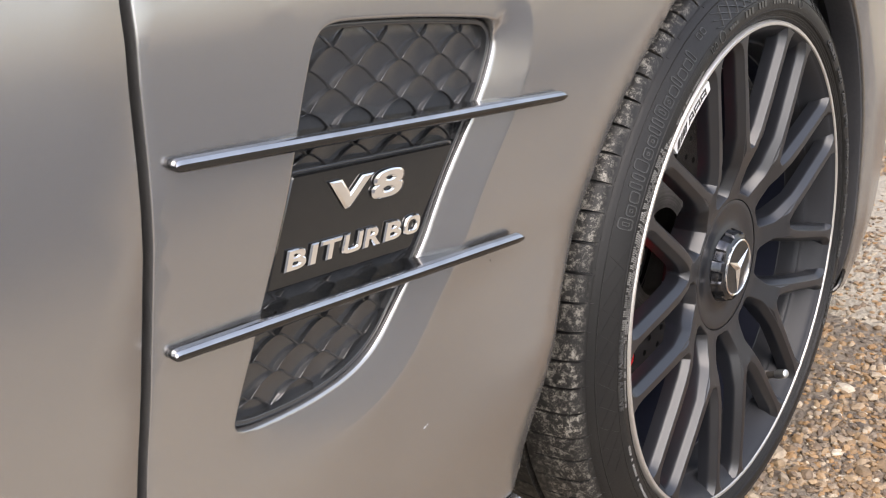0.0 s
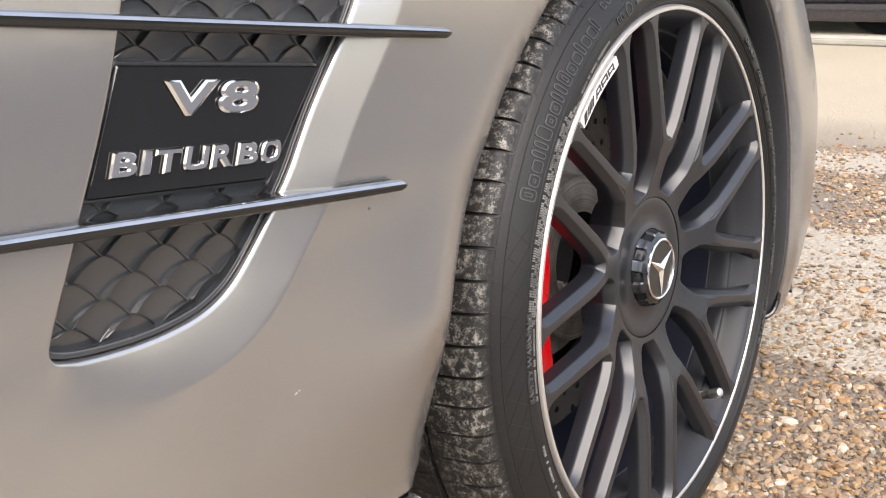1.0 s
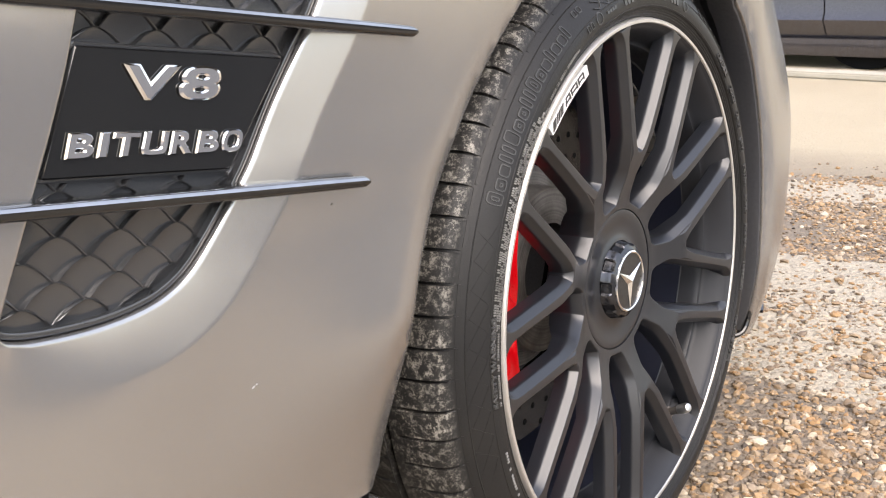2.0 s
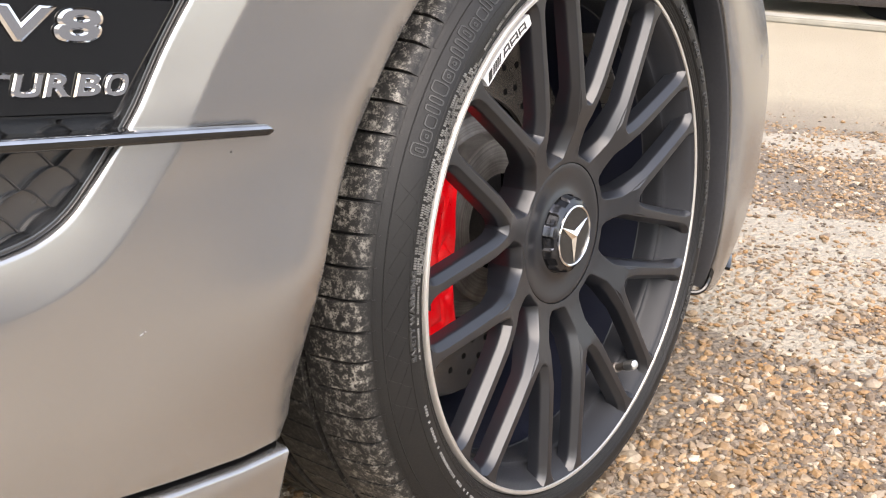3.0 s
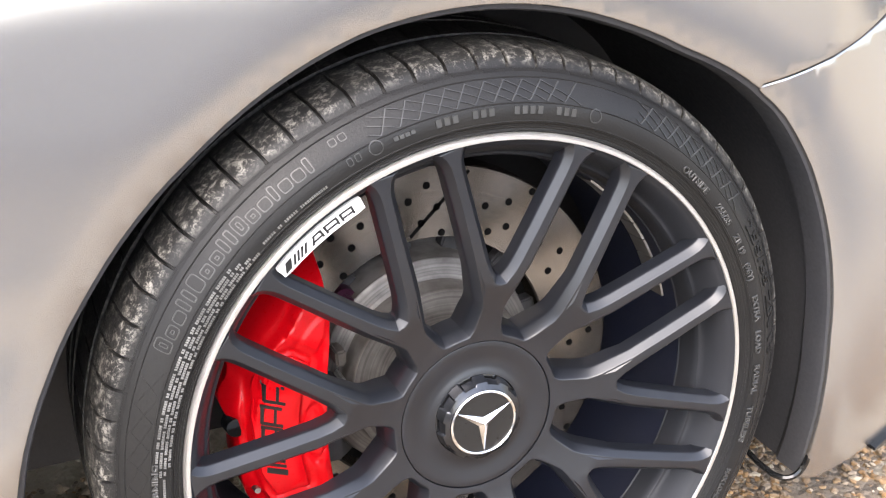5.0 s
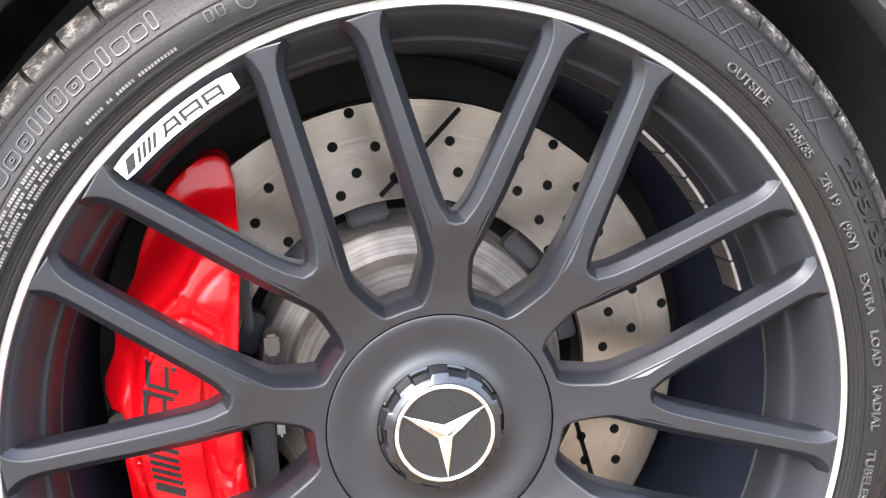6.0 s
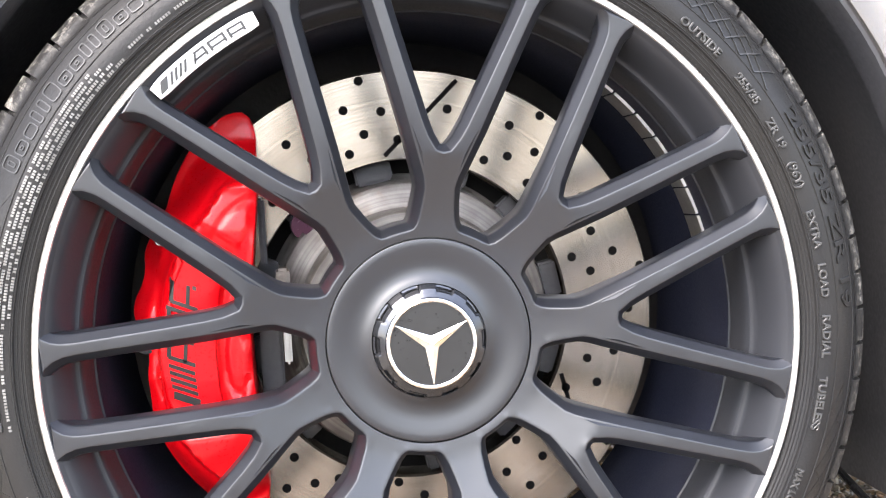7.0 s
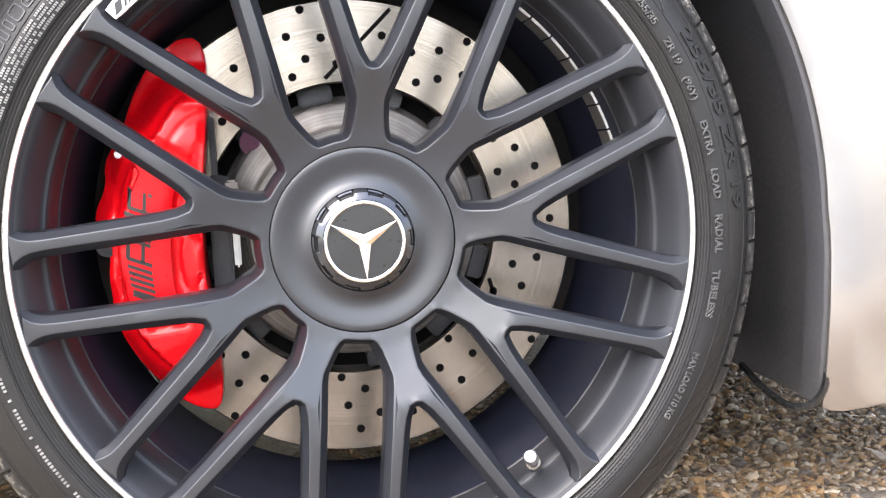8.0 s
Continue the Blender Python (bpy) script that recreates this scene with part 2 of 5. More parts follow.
def pebble_material():
    m = bpy.data.materials.new("mixed_pebbles")
    m.use_nodes = True
    n, l = m.node_tree.nodes, m.node_tree.links
    b = n["Principled BSDF"]
    g, ramp, co, t = n.new("ShaderNodeNewGeometry"), n.new("ShaderNodeValToRGB"), n.new("ShaderNodeTexCoord"), n.new("ShaderNodeTexNoise")
    l.new(g.outputs["Random Per Island"], ramp.inputs[0])
    tones = [(0.0, (0.085, 0.066, 0.050)), (0.15, (0.185, 0.130, 0.084)), (0.38, (0.275, 0.180, 0.096)), (0.52, (0.33, 0.185, 0.075)), (0.68, (0.36, 0.255, 0.150)), (0.82, (0.23, 0.178, 0.130)), (0.93, (0.42, 0.335, 0.235)), (1.0, (0.54, 0.46, 0.35))]
    while len(ramp.color_ramp.elements) < len(tones):
        ramp.color_ramp.elements.new(0.5)
    for e, (p, c) in zip(ramp.color_ramp.elements, tones):
        e.position, e.color = p, (*c, 1)
    t.inputs["Scale"].default_value, t.inputs["Detail"].default_value = 160, 5
    l.new(co.outputs["Object"], t.inputs["Vector"])
    mix = n.new("ShaderNodeMix")
    mix.data_type, mix.blend_type = "RGBA", "MULTIPLY"
    r = n.new("ShaderNodeMapRange")
    r.inputs["From Min"].default_value, r.inputs["From Max"].default_value, r.inputs["To Min"].default_value, r.inputs["To Max"].default_value = 0.3, 0.7, 0.7, 1.15
    l.new(t.outputs[0], r.inputs[0])
    mix.inputs["Factor"].default_value = 1.0
    l.new(ramp.outputs[0], mix.inputs["A"])
    l.new(r.outputs[0], mix.inputs["B"])
    l.new(mix.outputs["Result"], b.inputs["Base Color"])
    b.inputs["Roughness"].default_value = 0.6
    return m


# ---- mesh helpers ----
def finish(name, bm, mat, angle=35, smooth=True):
    me = bpy.data.meshes.new(name)
    bmesh.ops.recalc_face_normals(bm, faces=bm.faces[:])
    bm.to_mesh(me)
    bm.free()
    for p in me.polygons:
        p.use_smooth = smooth
    if smooth:
        me.set_sharp_from_angle(angle=radians(angle))
    me.materials.append(mat)
    return me


def part(name, bm, mat, parent, label="", angle=35, smooth=True):
    ob = new(name, finish(name, bm, mat, angle, smooth))
    while parent.parent and parent.parent.parent:
        parent = parent.parent
    ob.parent = parent
    return tagged(ob, label)


def lathe(bm, profile, steps=128, z0=0.322, closed=False, a0=0.0, a1=360.0):
    """Turns a profile of (radius, y) round the wheel's axle."""
    whole = abs(a1 - a0 - 360) < 1e-6
    rings = []
    for i in range(steps if whole else steps + 1):
        a = radians(a0 + (a1 - a0) * i / steps)
        rings.append([bm.verts.new((r * math.cos(a), y, z0 + r * math.sin(a))) for r, y in profile])
    n = len(profile)
    for i in range(steps):
        p, q = rings[i], rings[(i + 1) % len(rings)]
        for j in range(n if closed else n - 1):
            bm.faces.new((p[j], p[(j + 1) % n], q[(j + 1) % n], q[j]))
    return rings


def box(bm, lo, hi):
    v = [bm.verts.new((x, y, z)) for x in (lo[0], hi[0]) for y in (lo[1], hi[1]) for z in (lo[2], hi[2])]
    for f in ((0, 1, 3, 2), (4, 6, 7, 5), (0, 4, 5, 1), (2, 3, 7, 6), (0, 2, 6, 4), (1, 5, 7, 3)):
        bm.faces.new([v[i] for i in f])


def tube(bm, pts, radius, sides=8):
    """A round bar through points, softened."""
    pts = [Vector(p) for p in pts]
    for _ in range(2):
        pts = [pts[0]] + [q for a, b in zip(pts, pts[1:]) for q in (a * 0.75 + b * 0.25, a * 0.25 + b * 0.75)] + [pts[-1]]
    rings = []
    for i, p in enumerate(pts):
        way = (pts[min(i + 1, len(pts) - 1)] - pts[max(i - 1, 0)]).normalized()
        u = way.cross(Vector((0, 1, 0.3))).normalized()
        w = way.cross(u)
        rings.append([bm.verts.new(p + (u * math.cos(k * 2 * math.pi / sides) + w * math.sin(k * 2 * math.pi / sides)) * radius) for k in range(sides)])
    for p, q in zip(rings, rings[1:]):
        for k in range(sides):
            bm.faces.new((p[k], p[(k + 1) % sides], q[(k + 1) % sides], q[k]))
    bm.faces.new(rings[0]), bm.faces.new(rings[-1])


def inside(p, poly):
    x, z, c = p[0], p[1], False
    for (x1, z1), (x2, z2) in zip(poly, poly[1:] + poly[:1]):
        if (z1 > z) != (z2 > z) and x < (x2 - x1) * (z - z1) / (z2 - z1) + x1:
            c = not c
    return c


def resampled(poly, step):
    out = []
    for (x1, z1), (x2, z2) in zip(poly, poly[1:] + poly[:1]):
        k = max(1, round(math.hypot(x2 - x1, z2 - z1) / step))
        out += [(x1 + (x2 - x1) * i / k, z1 + (z2 - z1) * i / k) for i in range(k)]
    return out


def rounded(poly, rounds=2):
    """Corner cutting."""
    for _ in range(rounds):
        out = []
        for (x1, z1), (x2, z2) in zip(poly, poly[1:] + poly[:1]):
            out += [(x1 * 0.75 + x2 * 0.25, z1 * 0.75 + z2 * 0.25), (x1 * 0.25 + x2 * 0.75, z1 * 0.25 + z2 * 0.75)]
        poly = out
    return poly


def gap_to(p, loops):
    best, way = 9.0, (0, 0)
    for loop in loops:
        for (x1, z1), (x2, z2) in zip(loop, loop[1:] + loop[:1]):
            dx, dz = x2 - x1, z2 - z1
            k = min(1, max(0, ((p[0] - x1) * dx + (p[1] - z1) * dz) / (dx * dx + dz * dz + 1e-12)))
            ex, ez = p[0] - x1 - k * dx, p[1] - z1 - k * dz
            h = math.hypot(ex, ez)
            if h < best:
                length = math.hypot(dx, dz) + 1e-9
                best, way = h, (ex / h, ez / h) if h > 1e-5 else (dz / length, -dx / length)
    return best, way


def sheet(bm, outline, holes, depth, step, edge, flange, rings=(), turn_in=1.0):
    """A curved panel over an outline in x and z: depth(x, z) gives y. Its rims turn inwards by flange with a rounded edge."""
    loops = [resampled(p, edge) for p in [outline] + holes]
    pts, edges = [], []
    for loop in loops:
        k = len(pts)
        pts += [Vector(p) for p in loop]
        edges += [(k + i, k + (i + 1) % len(loop)) for i in range(len(loop))]
    for hole in holes:
        turn = 1 if sum(a[0] * b[1] - b[0] * a[1] for a, b in zip(hole, hole[1:] + hole[:1])) > 0 else -1
        for off in rings:
            pts += [Vector(p) for p in resampled(grown(hole[::turn], off), 0.004) if gap_to(p, loops)[0] > off * 0.93]
    xs, zs = [p[0] for p in outline], [p[1] for p in outline]
    nx, nz = int((max(xs) - min(xs)) / step), int((max(zs) - min(zs)) / step)
    for i in range(nx + 1):
        for j in range(nz + 1):
            p = (min(xs) + (i + 0.5 * (j % 2)) * step, min(zs) + j * step)
            if inside(p, outline) and not any(inside(p, h) for h in holes) and gap_to(p, loops)[0] > 0.55 * edge and not (rings and any(abs(gap_to(p, loops[1:])[0] - off) < 0.0018 for off in rings)):
                pts.append(Vector(p))
    co, _, faces, *_ = geometry.delaunay_2d_cdt(pts, edges, [], 0, 1e-7)
    vs = [bm.verts.new((p[0], depth(p[0], p[1]), p[1])) for p in co]
    for f in faces:
        c = sum((co[i] for i in f), Vector((0, 0))) / len(f)
        if inside(c, outline) and not any(inside(c, h) for h in holes):
            bm.faces.new([vs[i] for i in f])
    bmesh.ops.delete(bm, geom=[v for v in bm.verts if not v.link_faces], context="VERTS")
    if flange:
        rim = [e for e in bm.edges if len(e.link_faces) == 1]
        way = {}
        for e in rim:
            mid = (e.verts[0].co + e.verts[1].co) / 2
            line = (e.verts[1].co - e.verts[0].co).normalized()
            out = mid - e.link_faces[0].calc_center_median()
            out = out - line * out.dot(line)
            out.y = 0
            for v in e.verts:
                way[v] = way.get(v, Vector((0, 0, 0))) + out.normalized()
        ring = {v: v for v in way}
        for v in way:
            way[v].normalize()
        for out, dy in ((0.0007 * turn_in, 0.0004 * turn_in), (0.0012 * turn_in, 0.0018 * turn_in), (0.0012 * turn_in, flange)):
            up = {v: bm.verts.new(v.co + way[v] * out + Vector((0, dy, 0))) for v in way}
            for e in rim:
                a, b = e.verts
                bm.faces.new((ring[a], ring[b], up[b], up[a]))
            ring = up


def prism(bm, poly, y0, y1, bevel=0.0, depth=None):
    """A flat shape in x and z with its front at y0 and back at y1, its front edge chamfered."""
    d = depth or (lambda x, z: 0.0)
    c = (sum(p[0] for p in poly) / len(poly), sum(p[1] for p in poly) / len(poly))
    area = sum(a[0] * b[1] - b[0] * a[1] for a, b in zip(poly, poly[1:] + poly[:1]))
    if area < 0:
        poly = poly[::-1]
    layers = []
    for off, y in ((-bevel, y0), (0, y0 + bevel), (0, y1)) if bevel else ((0, y0), (0, y1)):
        layers.append([bm.verts.new((x, y + d(x, z), z)) for x, z in grown(poly, off)])
    for a, b in zip(layers, layers[1:]):
        for i in range(len(a)):
            bm.faces.new((a[i], a[(i + 1) % len(a)], b[(i + 1) % len(a)], b[i]))
    bm.faces.new(layers[0])
    bm.faces.new(layers[-1][::-1])


def grown(poly, off):
    """A counter-clockwise outline moved outwards by off."""
    if not off:
        return poly
    out = []
    for i, p in enumerate(poly):
        a, b = poly[i - 1], poly[(i + 1) % len(poly)]
        n1, n2 = Vector((p[1] - a[1], a[0] - p[0])), Vector((b[1] - p[1], p[0] - b[0]))
        n1.normalize(), n2.normalize()
        n = n1 + n2
        n = n / max(n.length_squared / 2, 0.35) if n.length > 1e-6 else n1
        out.append((p[0] + n.x * off, p[1] + n.y * off))
    return out


def writing(text, size, thick=0.0008, bold=0.0, bevel=None, fine=3):
    """The built-in font's letters as a mesh in x and z, facing -y, centred on x, with the baseline at z 0."""
    cu = bpy.data.curves.new("writing", "FONT")
    cu.body, cu.size, cu.extrude, cu.bevel_depth, cu.bevel_resolution, cu.resolution_u = text, size, thick / 2, thick * 0.25 if bevel is None else bevel, 0, fine
    cu.align_x, cu.offset = "CENTER", size * bold
    ob = bpy.data.objects.new("writing", cu)
    scene.collection.objects.link(ob)
    me = bpy.data.meshes.new_from_object(ob.evaluated_get(bpy.context.evaluated_depsgraph_get()))
    bpy.data.objects.remove(ob)
    bm = bmesh.new()
    bm.from_mesh(me)
    for v in bm.verts:
        v.co = Vector((v.co.x, -v.co.z, v.co.y))
    return bm


def smooth(a, b, x):
    k = min(1, max(0, (x - a) / (b - a)))
    return k * k * (3 - 2 * k)


# ---- ground ----
AXLE = 0.322
CRUST = ((1.16, 0.16, 0.26, 0.46, 1.0), (1.00, 0.07, 0.42, 0.17, 1.1), (0.66, -0.06, 0.08, 0.26, 1.0), (0.80, 0.16, 0.12, 0.12, 0.75), (2.05, 0.42, 0.16, 0.40, 0.9), (1.62, 0.95, 0.25, 0.35, 0.8), (0.55, -0.75, 0.3, 0.2, 0.9), (-0.9, -1.0, 0.5, 0.3, 0.9))


def worn_at(x, y):
    """How far the pale crust shows at a place of the ground, 0 to 1."""
    n = noise.noise(Vector((x * 2.1, y * 2.1, 7.1))) + 0.55 * noise.noise(Vector((x * 6.3, y * 6.3, 3.3))) + 0.3 * noise.noise(Vector((x * 16, y * 16, 1.3)))
    w = max(k * math.exp(-(((x - cx) / a) ** 2) - ((y - cy) / b) ** 2) for cx, cy, a, b, k in CRUST)
    return smooth(0.36, 0.62, w + 0.42 * n)


def rise_at(x, y):
    near_by = smooth(3.2, 2.2, abs(x)) if abs(x) > 2.2 else 1.0
    return near_by * (0.004 * noise.noise(Vector((x * 5, y * 5, 4.0))) + 0.003 * worn_at(x, y) - 0.003) if abs(y) < 2.6 else 0.0


bm = bmesh.new()
far_lines = [s * v for v in (4, 8, 20, 60, 200, 600) for s in (1, -1)]
xs = sorted(far_lines + [-2.5, -1.8, -1.2, -0.9] + [round(-0.7 + 0.025 * i, 4) for i in range(149)])
ys = sorted(far_lines + [-2.5, -1.8, -1.2, -0.8] + [round(-0.6 + 0.025 * i, 4) for i in range(97)] + [2.6])
grid = [[bm.verts.new((x, y, rise_at(x, y))) for y in ys] for x in xs]
worn = [worn_at(x, y) for x in xs for y in ys]
for i in range(len(xs) - 1):
    for j in range(len(ys) - 1):
        bm.faces.new((grid[i][j], grid[i + 1][j], grid[i + 1][j + 1], grid[i][j + 1]))
ground = new("ground", finish("ground", bm, ground_material(), 60))
ground.data.attributes.new("worn", "FLOAT", "POINT").data.foreach_set("value", worn)
tagged(ground, "worn gravelly tarmac with pale dust patches", "ground", kind="structure")


def gravel():
    """Loose pebbles, thinner where the pale worn crust shows through."""
    rng = np.random.default_rng(4)
    t = (1 + 5**0.5) / 2
    ico = np.array([(-1, t, 0), (1, t, 0), (-1, -t, 0), (1, -t, 0), (0, -1, t), (0, 1, t), (0, -1, -t), (0, 1, -t), (t, 0, -1), (t, 0, 1), (-t, 0, -1), (-t, 0, 1)]) / 1.9
    tri = np.array([(0, 11, 5), (0, 5, 1), (0, 1, 7), (0, 7, 10), (0, 10, 11), (1, 5, 9), (5, 11, 4), (11, 10, 2), (10, 7, 6), (7, 1, 8), (3, 9, 4), (3, 4, 2), (3, 2, 6), (3, 6, 8), (3, 8, 9), (4, 9, 5), (2, 4, 11), (6, 2, 10), (8, 6, 7), (9, 8, 1)])
    verts, faces, k = [], [], 0
    for x0, x1, y0, y1, count in ((0.12, 1.1, -0.45, 0.95, 36000), (1.1, 2.3, -0.3, 1.6, 24000), (-0.5, 0.2, -0.35, 0.6, 7000), (2.3, 3.0, 0.0, 2.2, 4500)):
        for _ in range(count):
            x, y = rng.uniform(x0, x1), rng.uniform(y0, y1)
            thin = noise.noise(Vector((x * 4.5, y * 4.5, 11.0)))
            if rng.random() < max(0.78 * worn_at(x, y), 0.7 * smooth(0.12, 0.4, thin), smooth(2.0, 2.6, x + 0.3 * thin)):
                continue
            s = (0.0029 if x < 1.1 else 0.0031) * math.exp(rng.normal(0, 0.40)) + 0.0008
            sc = np.array([s * rng.uniform(0.9, 1.6), s * rng.uniform(0.8, 1.2), s * rng.uniform(0.45, 0.85)])
            p = ico * rng.uniform(0.72, 1.18, (12, 1)) * sc
            a, tilt = rng.uniform(0, 6.28), rng.normal(0, 0.25)
            c, sn = math.cos(a), math.sin(a)
            p = p @ np.array([(c, sn, 0), (-sn, c, 0), (0, 0, 1)])
            p[:, 2] += p[:, 0] * tilt
            verts.append(p + (x, y, rise_at(x, y) + sc[2] * rng.uniform(0.05, 0.6)))
            faces.append(tri + k)
            k += 12
    v, f = np.concatenate(verts), np.concatenate(faces)
    me = bpy.data.meshes.new("gravel")
    me.from_pydata(v.tolist(), [], f.tolist())
    me.materials.append(pebble_material())
    return tagged(new("gravel", me), "loose tan, grey and cream pebbles on tarmac", "gravel", kind="stuff")


gravel()

# ---- the car ----
car = tagged(new("car"), "satin grey sports saloon with black alloy wheel and red brake caliper", "car")

DEEP = [(0.0, 0.06), (0.2, 0.034), (0.26, 0.027), (0.36, 0.019), (0.47, 0.011), (0.53, 0.005), (0.62, -0.0033), (0.70, -0.0048), (0.78, 0.0035), (0.86, 0.024), (0.95, 0.08)]


def side(z):
    """How far the body's side lies inwards at a height."""
    for (z0, y0), (z1, y1) in zip(DEEP, DEEP[1:]):
        if z <= z1:
            return y0 + (y1 - y0) * smooth(0, 1, (z - z0) / (z1 - z0)) * 0.35 + (y1 - y0) * 0.65 * min(1, max(0, (z - z0) / (z1 - z0)))
    return DEEP[-1][1]


VENT = rounded([(-0.6334, 0.6286), (-0.6235, 0.656), (-0.613, 0.680), (-0.600, 0.6865), (-0.5774, 0.6845), (-0.5216, 0.6770), (-0.4639, 0.6668), (-0.4440, 0.6625), (-0.4360, 0.6500), (-0.4395, 0.6365), (-0.4520, 0.6150), (-0.4625, 0.6000), (-0.4885, 0.5650), (-0.5010, 0.5450), (-0.5130, 0.5250),
                (-0.5340, 0.4995), (-0.5470, 0.4850), (-0.5610, 0.4715), (-0.5760, 0.4630), (-0.5950, 0.4575), (-0.6264, 0.4555), (-0.6605, 0.4585), (-0.6820, 0.4625), (-0.6935, 0.4685), (-0.6890, 0.4827), (-0.6701, 0.5285), (-0.648, 0.582)], 2)[::-1]
SCOOP = 0.032


ARCH = [(-27, 0.424), (-25, 0.417), (-20, 0.402), (-16, 0.392), (-10, 0.383), (0, 0.376), (10, 0.3755), (20, 0.3765), (30, 0.3775), (40, 0.377), (50, 0.368), (60, 0.358), (70, 0.357), (90, 0.3605), (105, 0.362), (120, 0.358), (130, 0.3555), (140, 0.3565), (150, 0.3590), (160, 0.3655), (170, 0.3752), (180, 0.3820), (186, 0.3895), (190, 0.3915)]


def arch(a):
    for (a0, r0), (a1, r1) in zip(ARCH, ARCH[1:]):
        if a <= a1:
            return r0 + (r1 - r0) * (a - a0) / (a1 - a0)
    return ARCH[-1][1]


def arch_point(a):
    return (arch(a) * math.cos(radians(a)), AXLE + arch(a) * math.sin(radians(a)))


def wing_depth(x, z):
    """The front wing: a scoop behind the vent's front and lower edges, a soft roll into the wheel arch."""
    y = side(z)
    d, (nx, nz) = gap_to((x, z), [VENT])
    if d < 1e-5 or not inside((x, z), VENT):
        lead = smooth(0.0, 0.6, nx * 0.80 - nz * 0.60) * smooth(-0.76, -0.62, x) * smooth(0.28, 0.42, z)
        crisp = smooth(-0.66, -0.56, x)
        ramp = crisp * min(1.0, d / SCOOP) + (1 - crisp) * (1 - (1 - min(1.0, d / 0.050)) ** 2)
        y += lead * (0.0052 - 0.0088 * ramp) * (0.80 + 0.20 * smooth(0.455, 0.51, z)) + 0.0004 * max(0.0, 1 - d / 0.0012) ** 2
    r = math.hypot(x, z - AXLE) - arch(math.degrees(math.atan2(z - AXLE, x)) % 360 if x < 0 else math.degrees(math.atan2(z - AXLE, x)))
    flare = 0.027 - 0.028 * smooth(0.25, 0.40, z) - 0.005 * smooth(0.5, 0.66, z)
    y += (flare - y) * max(0.0, 1 - max(r, 0.0) / 0.19) ** 1.6 * (1 - smooth(0.68, 0.76, z)) * (1 - 0.6 * smooth(0.38, 0.5, z))
    y += 0.004 * (1 - smooth(0.0, 0.022, r)) + 0.0022 * max(0.0, 1 - max(r, 0.0) / 0.042)
    if x > 0.2:
        y += (nose(x, z) + 0.0022 * max(0.0, 1 - max(r, 0.0) / 0.042) - y) * smooth(0.2, 0.42, x)
    return y


def nose(x, z):
    """The front bumper bends away in plan and bellies out half-way up."""
    w, dz = min(1.4, max(0.0, (x - 0.33) / 0.44)), z - 0.385
    return 0.817 * max(x - 0.349, 0) ** 2 + w * (2.1 if dz > 0 else 0.95) * dz * dz


def bumper_depth(x, z):
    r = math.hypot(x, z - AXLE) - arch(math.degrees(math.atan2(z - AXLE, x)))
    return nose(x, z) - 0.001 + 0.004 * (1 - smooth(0, 0.022, r)) + 0.0022 * max(0.0, 1 - max(r, 0.0) / 0.042) + 0.017 * min(1.3, max(0.0, (0.27 - z) / 0.12)) ** 2


HINGE = [(-0.7595, 0.455), (-0.7515, 0.5046), (-0.7444, 0.5514), (-0.7386, 0.5963), (-0.7353, 0.6394), (-0.7333, 0.6802), (-0.730, 0.7187), (-0.724, 0.80), (-0.715, 0.88)]
HINGE_LOW = [(-0.80, 0.30), (-0.775, 0.39)]
seam = [(0.2596, 0.5911), (0.2864, 0.5974), (0.302, 0.6013), (0.3696, 0.6205), (0.44, 0.642)]
over = [arch_point(a) for a in range(46, 190, 3)]
wing = [(x + 0.0042, z) for x, z in HINGE[::-1]] + [(x + 0.0042, z) for x, z in HINGE_LOW[::-1]] + [(-0.70, 0.2975), (-0.62, 0.2885), (-0.5505, 0.2809), (-0.4962, 0.2714), (-0.4401, 0.2632), (-0.398, 0.2606)] + over[::-1] + [(x, z + 0.0026) for x, z in seam] + [(0.50, 0.70), (0.42, 0.80), (0.30, 0.88)]
bm = bmesh.new()
sheet(bm, wing, [VENT], wing_depth, 0.011, 0.004, 0.012, (0.0008, 0.0016, 0.0024, 0.0046, 0.0260, 0.0300, 0.0318, 0.0334, 0.0372))
wing_part = part("front_wing", bm, PAINT, car, "satin grey front wing with a scooped air outlet", 50)
# small stone chips in the paint
for x, z, w, h, mat in ((-0.4501, 0.4899, 0.0009, 0.0008, BLACK_PRINT), (-0.5249, 0.3877, 0.0015, 0.0004, WEIGHT), (-0.5222, 0.3887, 0.0005, 0.0004, WEIGHT)):
    bm = bmesh.new()
    rim = [bm.verts.new((x + w * k * math.cos(i * 0.785), wing_depth(x, z) - 0.0003, z + h * k * math.sin(i * 0.785) + 0.3 * w * math.cos(i * 0.785))) for i, k in enumerate((1.0, 0.7, 1.1, 0.8, 1.0, 0.75, 0.9, 0.8))]
    top = bmesh.ops.extrude_face_region(bm, geom=[bm.faces.new(rim)])["geom"]
    bmesh.ops.translate(bm, verts=[g for g in top if isinstance(g, bmesh.types.BMVert)], vec=(0, 0.0005, 0))
    part("stone_chip", bm, mat, wing_part, "small chip in the paint", smooth=False)

bm = bmesh.new()
door = [(x - 0.0042, z) for x, z in HINGE_LOW + HINGE] + [(-1.75, 0.88), (-1.75, 0.315)]
sheet(bm, door, [], lambda x, z: side(z) - 0.0, 0.03, 0.02, 0.02)
part("front_door", bm, PAINT, car, "satin grey front door edge", 50)

